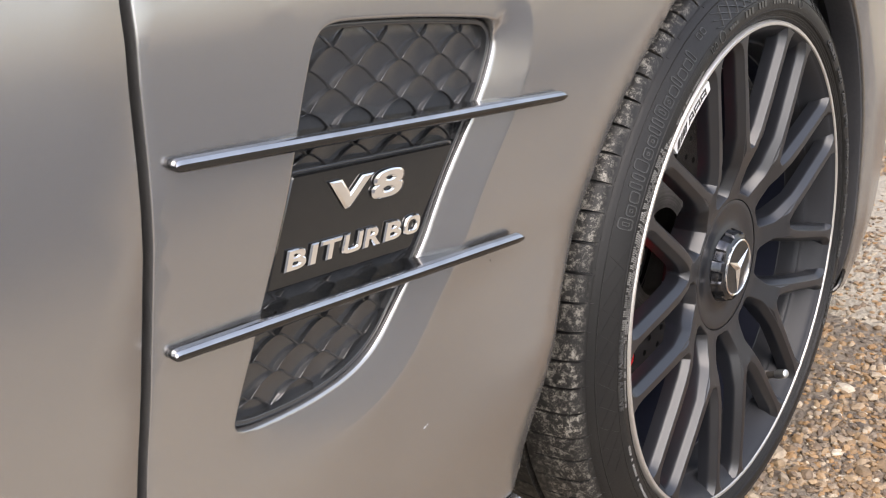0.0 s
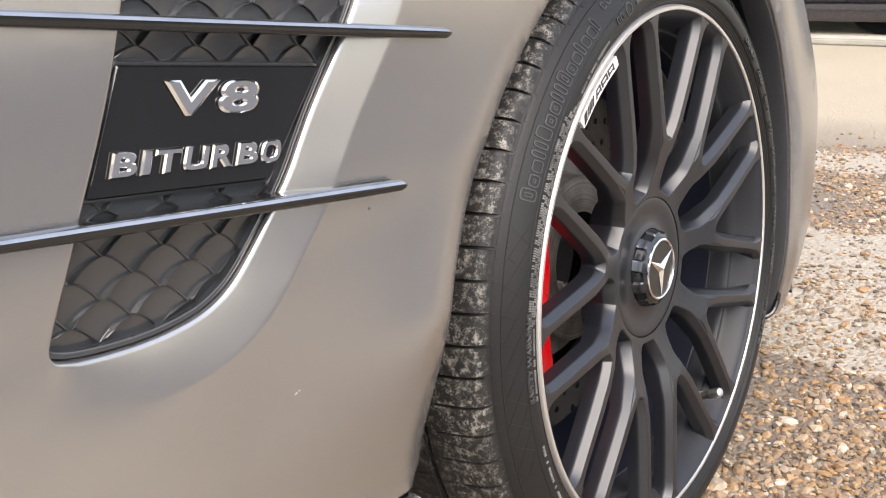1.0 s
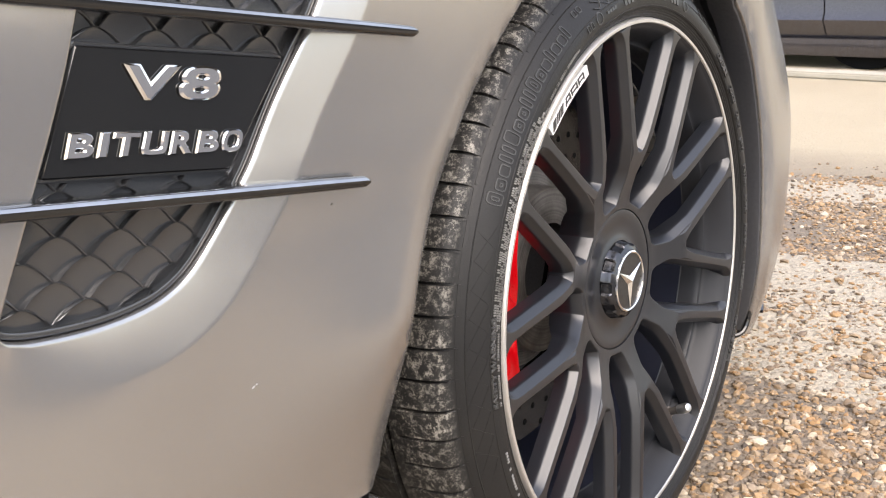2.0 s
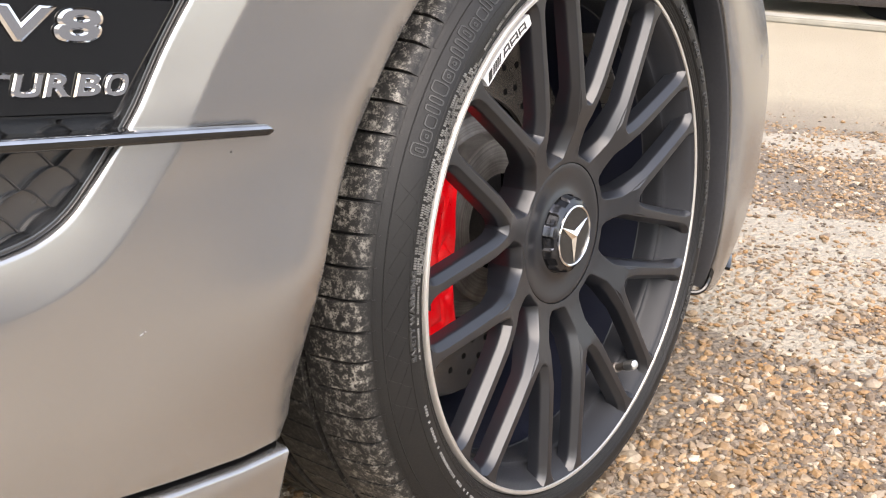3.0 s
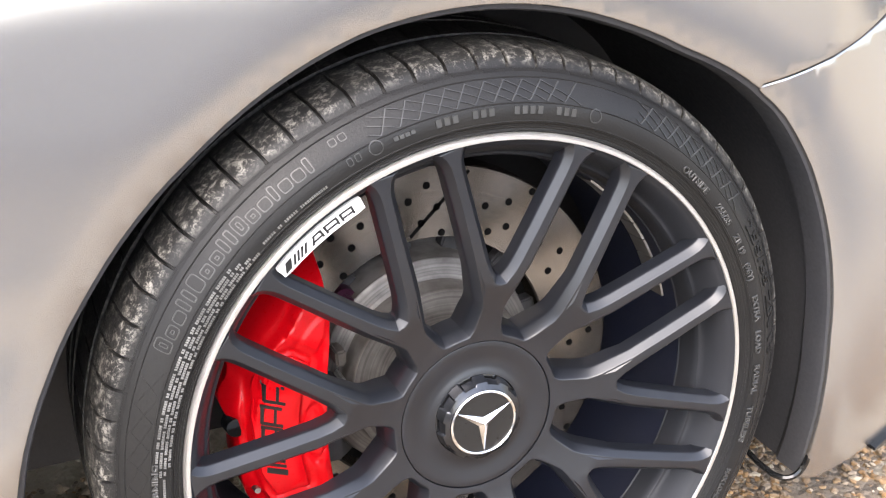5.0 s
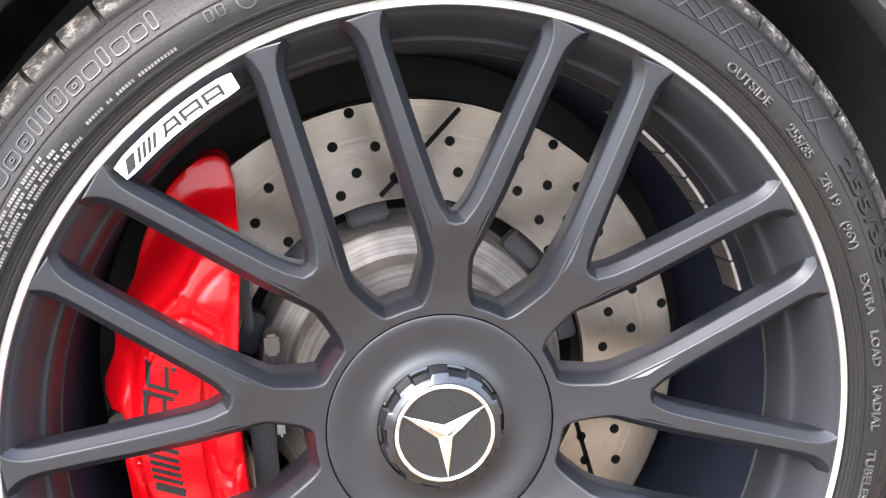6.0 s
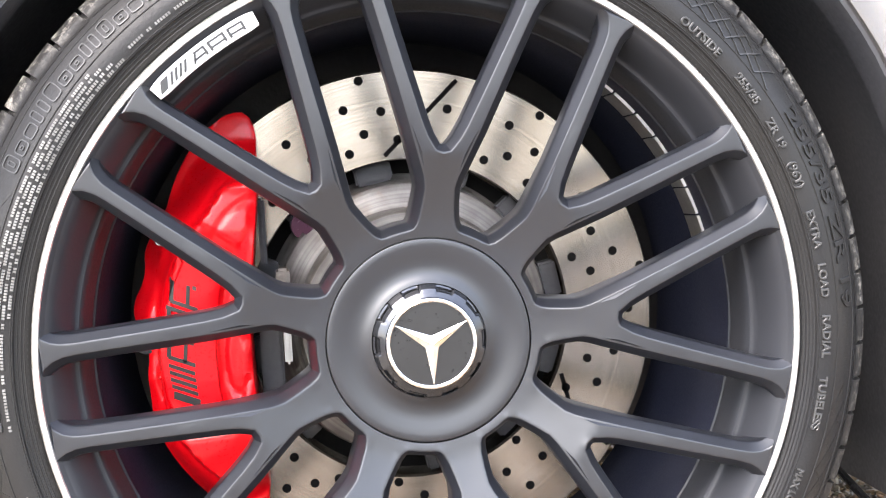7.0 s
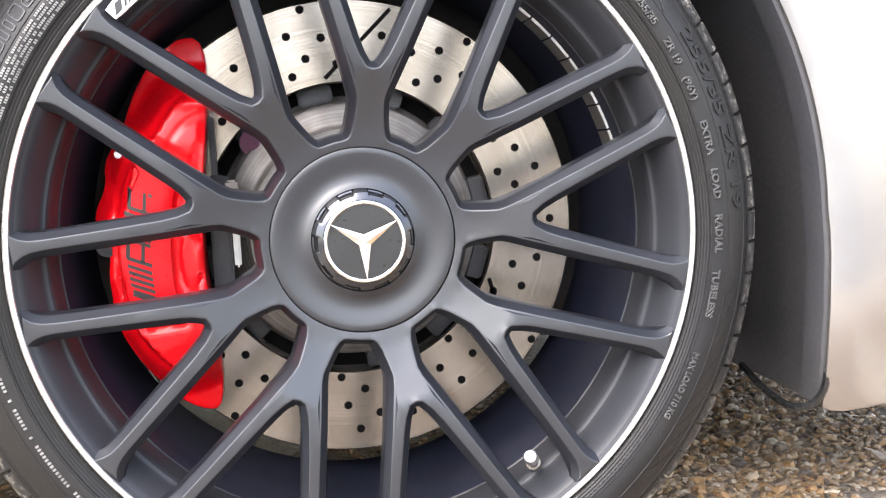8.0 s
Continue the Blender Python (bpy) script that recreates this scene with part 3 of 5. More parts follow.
bm = bmesh.new()
sill = [(-0.394, 0.2545), (-0.4401, 0.2575), (-0.4962, 0.2655), (-0.5505, 0.2752), (-0.62, 0.283), (-0.70, 0.292), (-0.80, 0.300), (-1.75, 0.309), (-1.75, 0.14), (-0.42, 0.14)]
sill = [(x, z - 0.0065 if z > 0.2 else z) for x, z in sill]
sheet(bm, sill, [], lambda x, z: side(z) - 0.003, 0.02, 0.01, 0.03, (), 3.2)
part("side_skirt", bm, PAINT, car, "satin grey side skirt", 50)
# black strip behind the panel gap, standing in for the shade inside it
bm = bmesh.new()
rows = [[bm.verts.new((x, side(z) + 0.0065, z + up)) for up in (0.006, -0.020)] for x, z in ((-0.90, 0.307), (-0.80, 0.300), (-0.70, 0.2945), (-0.62, 0.2855), (-0.5505, 0.2779), (-0.4962, 0.2684), (-0.4401, 0.2602), (-0.3985, 0.2576))]
for a, b in zip(rows, rows[1:]):
    bm.faces.new((a[0], a[1], b[1], b[0]))
bmesh.ops.solidify(bm, geom=bm.faces[:], thickness=0.002)
part("sill_gap_shade", bm, GAP_BLACK, car, "black strip for the shaded gap above the side skirt")

bm = bmesh.new()
low = [arch_point(a) for a in range(-24, 46, 3)]
front = low + [(x, z - 0.0026) for x, z in seam] + [(0.4875, 0.5823), (0.5546, 0.5479), (0.600, 0.5265), (0.653, 0.490), (0.71, 0.445), (0.80, 0.39), (0.88, 0.36), (0.88, 0.14), (0.62, 0.142), (0.50, 0.149), (0.395, 0.149), (0.384, 0.1505)]
sheet(bm, front, [], bumper_depth, 0.010, 0.0045, 0.012, (), 2.0)
bumper = part("front_bumper", bm, PAINT, car, "satin grey front bumper corner", 30)
bm = bmesh.new()
bmesh.ops.create_uvsphere(bm, u_segments=20, v_segments=10, radius=0.0092)
bmesh.ops.scale(bm, verts=bm.verts, vec=(0.9, 0.12, 1))
bmesh.ops.translate(bm, verts=bm.verts, vec=(0.468, bumper_depth(0.468, 0.439) + 0.0006, 0.439))
part("parking_sensor", bm, PAINT, bumper, "flush round parking sensor")
bm = bmesh.new()
lip = [(0.495, 0.1470), (0.525, 0.1495), (0.62, 0.147), (0.88, 0.145), (0.88, 0.135), (0.62, 0.135), (0.54, 0.1385), (0.495, 0.1440)]
sheet(bm, lip, [], lambda x, z: 0.72 * bumper_depth(x, 0.152) + 0.28 * bumper_depth(x, 0.25) + 0.10 * (0.15 - z), 0.02, 0.01, 0.05)
part("lower_lip", bm, GLOSS_BLACK, bumper, "gloss black lower lip")
bm = bmesh.new()
lamp = [(0.446, 0.646), (0.4905, 0.5870), (0.5560, 0.5520), (0.6020, 0.5305), (0.650, 0.520), (0.690, 0.580), (0.620, 0.665), (0.520, 0.705), (0.455, 0.700)]
sheet(bm, lamp, [], lambda x, z: bumper_depth(x, z) + 0.005, 0.02, 0.01, 0.03)
lens = part("headlight", bm, LENS, car, "clear headlight lens corner")
bm = bmesh.new()
tube(bm, [(x, bumper_depth(x, z) + 0.003, z) for x, z in ((0.4425, 0.6460), (0.4880, 0.5855), (0.5550, 0.5505), (0.6005, 0.5290), (0.6540, 0.4935))], 0.0036)
part("headlight_seal", bm, GAP_BLACK, lens, "black seal under the headlight")

# closed body behind the panels
bm = bmesh.new()
box(bm, (-1.75, 0.07, 0.17), (-0.45, 1.75, 0.86))
box(bm, (-0.45, 0.36, 0.17), (0.43, 1.75, 0.70))
box(bm, (-0.45, 0.07, 0.73), (0.43, 1.75, 0.87))
box(bm, (0.44, 0.30, 0.17), (0.80, 1.60, 0.50))
part("inner_body", bm, LINER, car, "dark underbody and engine bay", smooth=False)
bm = bmesh.new()
rows = []
for i in range(25):
    y = 0.02 + 1.78 * i / 24
    rise = 0.10 * math.sin(math.pi * i / 24) ** 0.6
    rows.append([bm.verts.new((x, y, 0.87 + rise - max(0, x - 0.1) ** 2 * 0.35)) for x in (-1.75, -1.2, -0.7, -0.3, 0.0, 0.3, 0.55, 0.75)])
for a, b in zip(rows, rows[1:]):
    for j in range(7):
        bm.faces.new((a[j], a[j + 1], b[j + 1], b[j]))
part("bonnet", bm, PAINT, car, "satin grey bonnet")
# the rest of the shell closes the car round its front, far side and back
bm = bmesh.new()
rows = []
for i in range(21):
    k = i / 20
    y = 0.44 + 1.11 * k
    out = 0.10 * math.sin(math.pi * k) ** 0.8
    top = 0.87 + 0.10 * math.sin(math.pi * (y - 0.02) / 1.78) ** 0.6 - 0.65**2 * 0.35
    rows.append([bm.verts.new(p) for p in ((0.80 + out, y, 0.145), (0.87 + out, y, 0.25), (0.88 + out, y, 0.385), (0.86 + out, y, 0.52), (0.82 + out * 0.6, y, 0.63), (0.75, y, top - 0.004))])
for a, b in zip(rows, rows[1:]):
    for j in range(5):
        bm.faces.new((a[j], a[j + 1], b[j + 1], b[j]))
bmesh.ops.solidify(bm, geom=bm.faces[:], thickness=0.004)
part("front_fascia", bm, PAINT, car, "satin grey front end below the bonnet")
bm = bmesh.new()
rows = [[bm.verts.new((x, 1.80 - inset - side(z) * 0.8, z)) for z in (0.16, 0.26, 0.36, 0.47, 0.62, 0.70, 0.78, 0.865)] for x, inset in ((-1.75, 0.0), (-1.0, 0.0), (-0.4, 0.0), (0.2, 0.01), (0.45, 0.03), (0.62, 0.09), (0.78, 0.20))]
for v in rows[-1] + rows[-2]:
    v.co.z = min(v.co.z, 0.74)
for a, b in zip(rows, rows[1:]):
    for j in range(7):
        if (a[j].co - a[j + 1].co).length > 1e-4 and (b[j].co - b[j + 1].co).length > 1e-4:
            bm.faces.new((a[j], a[j + 1], b[j + 1], b[j]))
bmesh.ops.delete(bm, geom=[v for v in bm.verts if not v.link_faces], context="VERTS")
bmesh.ops.solidify(bm, geom=bm.faces[:], thickness=0.004)
part("far_side", bm, PAINT, car, "satin grey far side of the body")

# wheel arch liner
bm = bmesh.new()
steps = [-24] + list(range(-22, 191, 3))
rings = []
for a in steps:
    c, s = math.cos(radians(a)), math.sin(radians(a))
    r = arch(a)
    yb = (bumper_depth if a < 46 else wing_depth)(r * c * 1.001, AXLE + r * s * 1.001)
    row = [(r + 0.001, yb + 0.004), (r - 0.005, yb + 0.0055), (r - 0.007, yb + 0.012), (r - 0.006, yb + 0.035), (r + 0.006, yb + 0.050), (r + 0.012, 0.16), (r + 0.006, 0.33), (0.20, 0.345)]
    rings.append([bm.verts.new((q * c, y, AXLE + q * s)) for q, y in row])
for p, q in zip(rings, rings[1:]):
    for j in range(7):
        bm.faces.new((p[j], p[j + 1], q[j + 1], q[j]))
liner = part("wheel_arch_liner", bm, LINER, car, "black plastic wheel arch liner")


bm = bmesh.new()
tube(bm, [(0.3755, 0.032, 0.33), (0.3775, 0.024, 0.24), (0.379, 0.021, 0.205), (0.379, 0.023, 0.180), (0.376, 0.025, 0.166), (0.369, 0.028, 0.156), (0.360, 0.033, 0.152), (0.352, 0.046, 0.153), (0.350, 0.08, 0.158), (0.356, 0.14, 0.168)], 0.0034)
part("liner_edge", bm, GLOSS_BLACK, liner, "glossy black lower edge of the liner")

# ---- side air outlet ----
STRAKES = [((-0.722, 0.6372), (-0.3694, 0.5938)), ((-0.7335, 0.5368), (-0.4227, 0.5006))]


def vent_floor(x, z):
    return side(z) + 0.0120 + 0.002 * smooth(-0.60, -0.45, x - 0.55 * (z - 0.57))


def quilted():
    """The insert: overlapping scales in a slanted lattice, each rising to a curved lip along its two upper edges."""
    bm = bmesh.new()
    ccw = VENT if sum(a[0] * b[1] - b[0] * a[1] for a, b in zip(VENT, VENT[1:] + VENT[:1])) > 0 else VENT[::-1]
    loop = grown(ccw, -0.0022)
    o, d1, d2 = Vector((-0.5719, 0.6566)), Vector((0.0213, 0.0096)), Vector((-0.0187, 0.0141))
    cuts = (0.0, 0.02, 0.10, 0.26, 0.46, 0.66, 0.80, 0.868, 0.892, 0.915, 0.938, 0.962, 0.982)
    n, made = len(cuts), {}

    def corner(gi, gj):
        if (gi, gj) in made:
            return made[gi, gj]
        i, a, j, b = gi // n, cuts[gi % n], gj // n, cuts[gj % n]
        p = o + d1 * (i + a) + d2 * (j + b)
        p.y += 0.0028 * (abs(math.sin(math.pi * a)) + abs(math.sin(math.pi * b)))
        if p.y < 0.63:
            p.y = 0.63 - (0.63 - p.y) * 0.985
        d, way = gap_to(p, [loop])
        m = max(a, b)
        h = 0.0024 * m**1.6 * (1 - 0.8 * smooth(0.962, 0.985, m)) + 0.0017 * math.sqrt(max(0.0, 1 - ((m - 0.92) / 0.052) ** 2))
        out = not inside(p, loop)
        if out:
            p = Vector((p.x - way[0] * d, p.y - way[1] * d))
            h = 0.0
        v = bm.verts.new((p.x, vent_floor(p.x, p.y) - h * smooth(0.003, 0.008, d), p.y))
        made[gi, gj] = (v, out)
        return made[gi, gj]

    for gi in range(-18 * n, 13 * n):
        for gj in range(-18 * n, 15 * n):
            c = o + d1 * (gi / n) + d2 * (gj / n)
            if not (-0.72 < c.x < -0.42 and 0.42 < c.y < 0.70):
                continue
            four = [corner(gi + x, gj + y) for x, y in ((0, 0), (1, 0), (1, 1), (0, 1))]
            if all(f[1] for f in four) or len({tuple(f[0].co) for f in four}) < 4:
                continue
            bm.faces.new([f[0] for f in four])
    bmesh.ops.delete(bm, geom=[v for v in bm.verts if not v.link_faces], context="VERTS")
    return bm


def edging(bm, loop, wide, y0, deep):
    """A flat raised strip with rounded shoulders round a closed outline."""
    rows = []
    for off, dy in ((0.0, deep), (0.0, 0.0004), (-0.0006, 0.0), (-wide + 0.0006, 0.0), (-wide, 0.0004), (-wide, deep)):
        rows.append([bm.verts.new((x, y0(x, z) + dy, z)) for x, z in grown(loop, off)])
    for a, b in zip(rows, rows[1:]):
        for i in range(len(loop)):
            bm.faces.new((a[i], a[(i + 1) % len(loop)], b[(i + 1) % len(loop)], b[i]))


bm = quilted()
vent = part("air_outlet", bm, GRILLE, car, "black quilted air outlet insert", 40)
bm = bmesh.new()
edging(bm, grown(VENT[::1 if sum(a[0] * b[1] - b[0] * a[1] for a, b in zip(VENT, VENT[1:] + VENT[:1])) > 0 else -1], -0.0021), 0.0034, lambda x, z: vent_floor(x, z) - 0.0052, 0.007)
part("surround", bm, GRILLE, vent, "smooth black edge strip of the insert")
bm = bmesh.new()
box(bm, (-0.72, 0.036, 0.44), (-0.42, 0.045, 0.70))
part("backing", bm, GAP_BLACK, vent, smooth=False)
bm = bmesh.new()
plate = [(-0.6352, 0.6040), (-0.6340, 0.6054), (-0.6320, 0.6054), (-0.4890, 0.5870), (-0.4870, 0.5862), (-0.4872, 0.5845), (-0.5300, 0.5278), (-0.5315, 0.5266), (-0.5340, 0.5266), (-0.6560, 0.5417), (-0.6580, 0.5424), (-0.6580, 0.5445)]
prism(bm, resampled(plate, 0.02), 0.0, 0.012, 0.001, lambda x, z: side(z) + 0.0045)
bm2 = bmesh.new()
edging(bm2, grown(plate[::-1] if sum(a[0] * b[1] - b[0] * a[1] for a, b in zip(plate, plate[1:] + plate[:1])) < 0 else plate, 0.0022), 0.004, lambda x, z: side(z) + 0.0072, 0.006)
part("plate_surround", bm2, GRILLE, vent, "raised black edge round the badge plate")
badge = part("badge_plate", bm, GLOSS_BLACK, vent, "gloss black badge plate")


def squared(u, w):
    """Round letter forms drawn out towards square ones."""
    q = (u**4 + w**4) ** 0.25
    return 1.0 if q < 1e-6 else 0.35 + 0.65 * math.hypot(u, w) / q


for text, tall, widths, gap, (x, z), lean in (("V8", 0.0182, (0.0395, 0.0300), 0.0006, (-0.5762, 0.5718), 0.26), ("BITURBO", 0.0128, (0.0176, 0.0068, 0.0186, 0.0176, 0.0176, 0.0176, 0.0160), 0.0016, (-0.5852, 0.5430), 0.30)):
    word, at = bmesh.new(), -(sum(widths) + gap * (len(text) - 1)) / 2
    for ch, wide in zip(text, widths):
        one = writing(ch, 0.02, 0.0007, 0.015 if ch in "V8" else 0.019, 0.0008, 8)
        lo, hi = min(v.co.x for v in one.verts), max(v.co.x for v in one.verts)
        foot, head = min(v.co.z for v in one.verts), max(v.co.z for v in one.verts)
        for v in one.verts:
            u, w = 2 * (v.co.x - lo) / (hi - lo) - 1, 2 * (v.co.z - foot) / (head - foot) - 1
            if ch == "O" or ch == "U" and w < 0:
                k = squared(u, w)
                u, w = u * k, w * k
            elif ch == "8":
                m = 0.5 if w > 0 else -0.5
                k = 0.5 + 0.5 * squared(u, (w - m) * 2)
                u, w = u * k, m + (w - m) * k
            v.co = Vector((at + wide * (u / 2 + 0.5), v.co.y, tall * (w / 2 + 0.5)))
        at += wide + gap
        piece = bpy.data.meshes.new("letter")
        one.to_mesh(piece)
        one.free()
        word.from_mesh(piece)
        bpy.data.meshes.remove(piece)
    for v in word.verts:
        u, w = v.co.x, v.co.z
        X, Z = x + u + lean * w, z + w - 0.122 * u
        v.co = Vector((X, side(Z) + 0.0034 + v.co.y, Z))
    part("lettering", word, CHROME, badge, "raised chrome letters reading " + text)
for ((x0, z0), (x1, z1)), ys in zip(STRAKES, ((-0.0115, -0.0125), (-0.0028, -0.0070))):
    bm = bmesh.new()
    rings = []
    for k in [0.0, 0.0015, 0.004, 0.008, 0.0125] + [i / 60 for i in range(1, 60)] + [0.9875, 0.992, 0.996, 0.9985, 1.0]:
        x, z = x0 + (x1 - x0) * k, z0 + (z1 - z0) * k
        e = min(1, max(0.0, min(k, 1 - k) / 0.16))
        yf = ys[0] + (ys[1] - ys[0]) * k
        t = 0.0037 + 0.0004 * e
        near = min(k, 1 - k) * 0.33
        if near < 0.004:
            t *= math.sqrt(max(0.02, 1 - ((0.004 - near) / 0.004) ** 2))
        deep = smooth(0.17, 0.3, k) * (1 - smooth(0.72, 0.84, k))
        yb = yf + 0.0072 + 0.022 * deep
        rings.append([bm.verts.new((x, yy, z + dz)) for yy, dz in ((yb, t * 0.8), (yf + 0.0048, t), (yf + 0.0028, t * 0.92), (yf + 0.0011, t * 0.66), (yf + 0.0002, t * 0.25), (yf + 0.0006, -t * 0.5), (yf + 0.0025, -t * 0.94), (yf + 0.0048, -t), (yb, -t * 0.8))])
    # upper faces in bright chrome, lower ones black: sky highlight and dark underside painted in
    bright = bmesh.new()
    shine = [[bright.verts.new(v.co) for v in r[1:5]] for r in rings]
    for p, q in zip(shine, shine[1:]):
        for j in range(3):
            bright.faces.new((p[j], p[j + 1], q[j + 1], q[j]))
    for p, q in zip(rings, rings[1:]):
        for j in (0, 4, 5, 6, 7):
            bm.faces.new((p[j], p[j + 1], q[j + 1], q[j]))
    for r in (rings[0], rings[-1]):
        bm.faces.new(r)
    bar = part("strake", bm, GLOSS_BLACK, vent, "dark chrome strake across the air outlet", 60)
    part("sky_bright_edge", bright, DARK_CHROME, bar, "upper faces of the strake, brightened for the sky highlight", 60)

# ---- wheel ----
PHASE, HALF = 83.7, 13.2


def spoke_face(r):
    pts = [(0.0, 0.026), (0.07, 0.0245), (0.085, 0.022), (0.10, 0.0175), (0.13, 0.007), (0.16, 0.004), (0.22, 0.0015), (0.252, 0.0)]
    for (r0, y0), (r1, y1) in zip(pts, pts[1:]):
        if r <= r1:
            return y0 + (y1 - y0) * (r - r0) / (r1 - r0)
    return 0.0


bm = bmesh.new()
lathe(bm, [(0.2570, 0.0060), (0.2545, 0.0004), (0.2536, 0.0010), (0.2524, 0.0034), (0.2514, 0.0042), (0.2502, 0.0052), (0.2478, 0.0085), (0.2448, 0.0140), (0.2420, 0.0200), (0.2396, 0.0255), (0.2380, 0.0288), (0.2368, 0.0300), (0.2352, 0.0304), (0.2340, 0.0318), (0.2326, 0.0370), (0.2312, 0.0440), (0.2302, 0.0500), (0.2296, 0.0530), (0.2284, 0.0540), (0.2500, 0.0545)], 192)
wheel = part("wheel", bm, BARREL, car, "satin black cross-spoke alloy wheel")
bm = bmesh.new()
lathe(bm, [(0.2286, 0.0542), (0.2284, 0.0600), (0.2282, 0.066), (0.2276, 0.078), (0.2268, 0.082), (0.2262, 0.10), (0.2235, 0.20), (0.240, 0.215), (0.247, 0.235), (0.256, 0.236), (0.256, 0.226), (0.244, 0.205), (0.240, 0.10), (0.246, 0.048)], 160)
part("rim_barrel", bm, SHADED_BARREL, wheel, "inner barrel of the rim, coloured navy for its shade")
bm = bmesh.new()
lathe(bm, [(0.2543, 0.004), (0.2543, 0.0000), (0.2549, -0.0009), (0.2577, -0.0010), (0.2590, 0.0004), (0.2602, 0.006)], 200)
part("machined_lip", bm, MACHINED, wheel, "bright machined rim lip")

ROOT, BASE = 0.0718, 0.0792


def polar(r, b):
    return (r * math.sin(radians(b)), r * math.cos(radians(b)))


half = [polar(ROOT, b) for b in (2.5, 5, 7.5, 10, 12.5, 15, 17.5, 20)] + [polar(BASE, 20), polar(BASE, 17), polar(BASE, 14.2), polar(BASE + 0.0006, 12.1), (0.0150, 0.0806), (0.0135, 0.0860), (0.0124, 0.0960), (0.0117, 0.1060)]
c0, c1 = Vector((0.0128, 0.1300)), Vector((0.2525 * math.sin(radians(HALF)), 0.2525 * math.cos(radians(HALF))))
along = (c1 - c0).normalized()
across = Vector((along.y, -along.x))
outer = [c0 + along * s + across * w for s, w in ((-0.016, 0.0066), (-0.010, 0.0065), (0.02, 0.0062), (0.05, 0.0058), (0.08, 0.0054), (0.104, 0.0054), (0.112, 0.0060), (0.118, 0.0078), (0.1225, 0.0108), (0.1265, 0.0150))]
inner = [c0 + along * s - across * w for s, w in ((0.1265, 0.0150), (0.1225, 0.0108), (0.118, 0.0078), (0.112, 0.0060), (0.104, 0.0054), (0.08, 0.0054), (0.05, 0.0056), (0.02, 0.0060), (0.0085, 0.0068))]
notch = [(0.0040, 0.1325), (0.0, 0.1316)]
right = half + [(p.x, p.y) for p in outer + inner] + notch
outline = right + [(-u, v) for u, v in right[-2::-1]]


def spoke():
    """One Y-shaped spoke pointing up from the axle: a flat face, a crisp chamfer and tall flanks that widen towards the back."""
    bm = bmesh.new()
    shape = outline[::-1] if sum(a[0] * b[1] - b[0] * a[1] for a, b in zip(outline, outline[1:] + outline[:1])) < 0 else outline
    layers, n, flats = [], len(shape), []
    for off, dy in ((-0.0030, 0.0), (-0.0022, 0.00003), (-0.0017, 0.0002), (-0.0013, 0.0006), (-0.0010, 0.0011), (-0.0006, 0.0017), (0.0030, 0.0060), (0.0034, 0.0066), (0.0039, 0.0082), (0.0041, 0.0110), (0.0044, 0.0200)):
        row = []
        for (u, v), (gu, gv) in zip(shape, grown(shape, off)):
            r, turn = math.hypot(u, v), abs(math.degrees(math.atan2(u, v)))
            if r < ROOT + 0.0004:
                gu, gv = u, v
            elif turn > 19.5 and r < 0.09:
                gu, gv = u * (1 + off / r), v * (1 + off / r)
            deep = dy * (1 + 0.7 * (1 - smooth(0.085, 0.15, r))) if dy > 0.004 else dy
            if r < ROOT + 0.0004 and 0 < dy < 0.0035:
                deep = 0.0
            row.append((gu, spoke_face(r) + deep, gv))
        if not layers:
            flats = [(p[0], p[2]) for p in row]
        layers.append([bm.verts.new(p) for p in row])
    for a, b in zip(layers, layers[1:]):
        for i in range(n):
            bm.faces.new((a[i], a[(i + 1) % n], b[(i + 1) % n], b[i]))
    # the face follows the dish of the wheel
    pts = [Vector(p) for p in flats]
    for i in range(-15, 16):
        for j in range(0, 40):
            p = (i * 0.0048 + 0.0024 * (j % 2), 0.074 + j * 0.0046)
            if inside(p, flats) and gap_to(p, [flats])[0] > 0.0010:
                pts.append(Vector(p))
    co, _, faces, *_ = geometry.delaunay_2d_cdt(pts, [(i, (i + 1) % n) for i in range(n)], [], 0, 1e-7)
    vs = [layers[0][i] if i < n else bm.verts.new((p[0], spoke_face(p.length), p[1])) for i, p in enumerate(co)]
    for f in faces:
        c = sum((co[i] for i in f), Vector((0, 0))) / len(f)
        if inside(c, flats):
            bm.faces.new([vs[i] for i in f])
    bmesh.ops.delete(bm, geom=[v for v in bm.verts if not v.link_faces], context="VERTS")
    return finish("spoke", bm, BLACK_SATIN, 24)


spoke_mesh = spoke()
for i in range(9):
    ob = new("spoke", spoke_mesh)
    ob.parent = wheel
    ob.matrix_basis = Matrix.Translation((0, 0, AXLE)) @ Matrix.Rotation(radians(90 - (PHASE + 40 * i)), 4, "Y")

bm = bmesh.new()
lathe(bm, [(0.0, 0.036), (0.0395, 0.036), (0.0400, 0.0248), (0.0418, 0.0252), (0.0435, 0.0259), (0.0452, 0.0266), (0.0472, 0.0271), (0.0498, 0.0274), (0.0535, 0.0273), (0.0575, 0.0266), (0.0620, 0.0256), (0.0660, 0.0249), (0.0700, 0.0246), (0.0707, 0.0249), (0.0709, 0.0300)], 128)
part("hub_cover", bm, BLACK_SATIN, wheel, "satin black dished hub cover")
bm = bmesh.new()
lathe(bm, [(0.0690, 0.0300), (0.0720, 0.0300), (0.0790, 0.0330), (0.0815, 0.042), (0.0830, 0.058), (0.05, 0.060)], 96)
part("hub_ring", bm, BLACK_SATIN, wheel, "satin black hub ring")
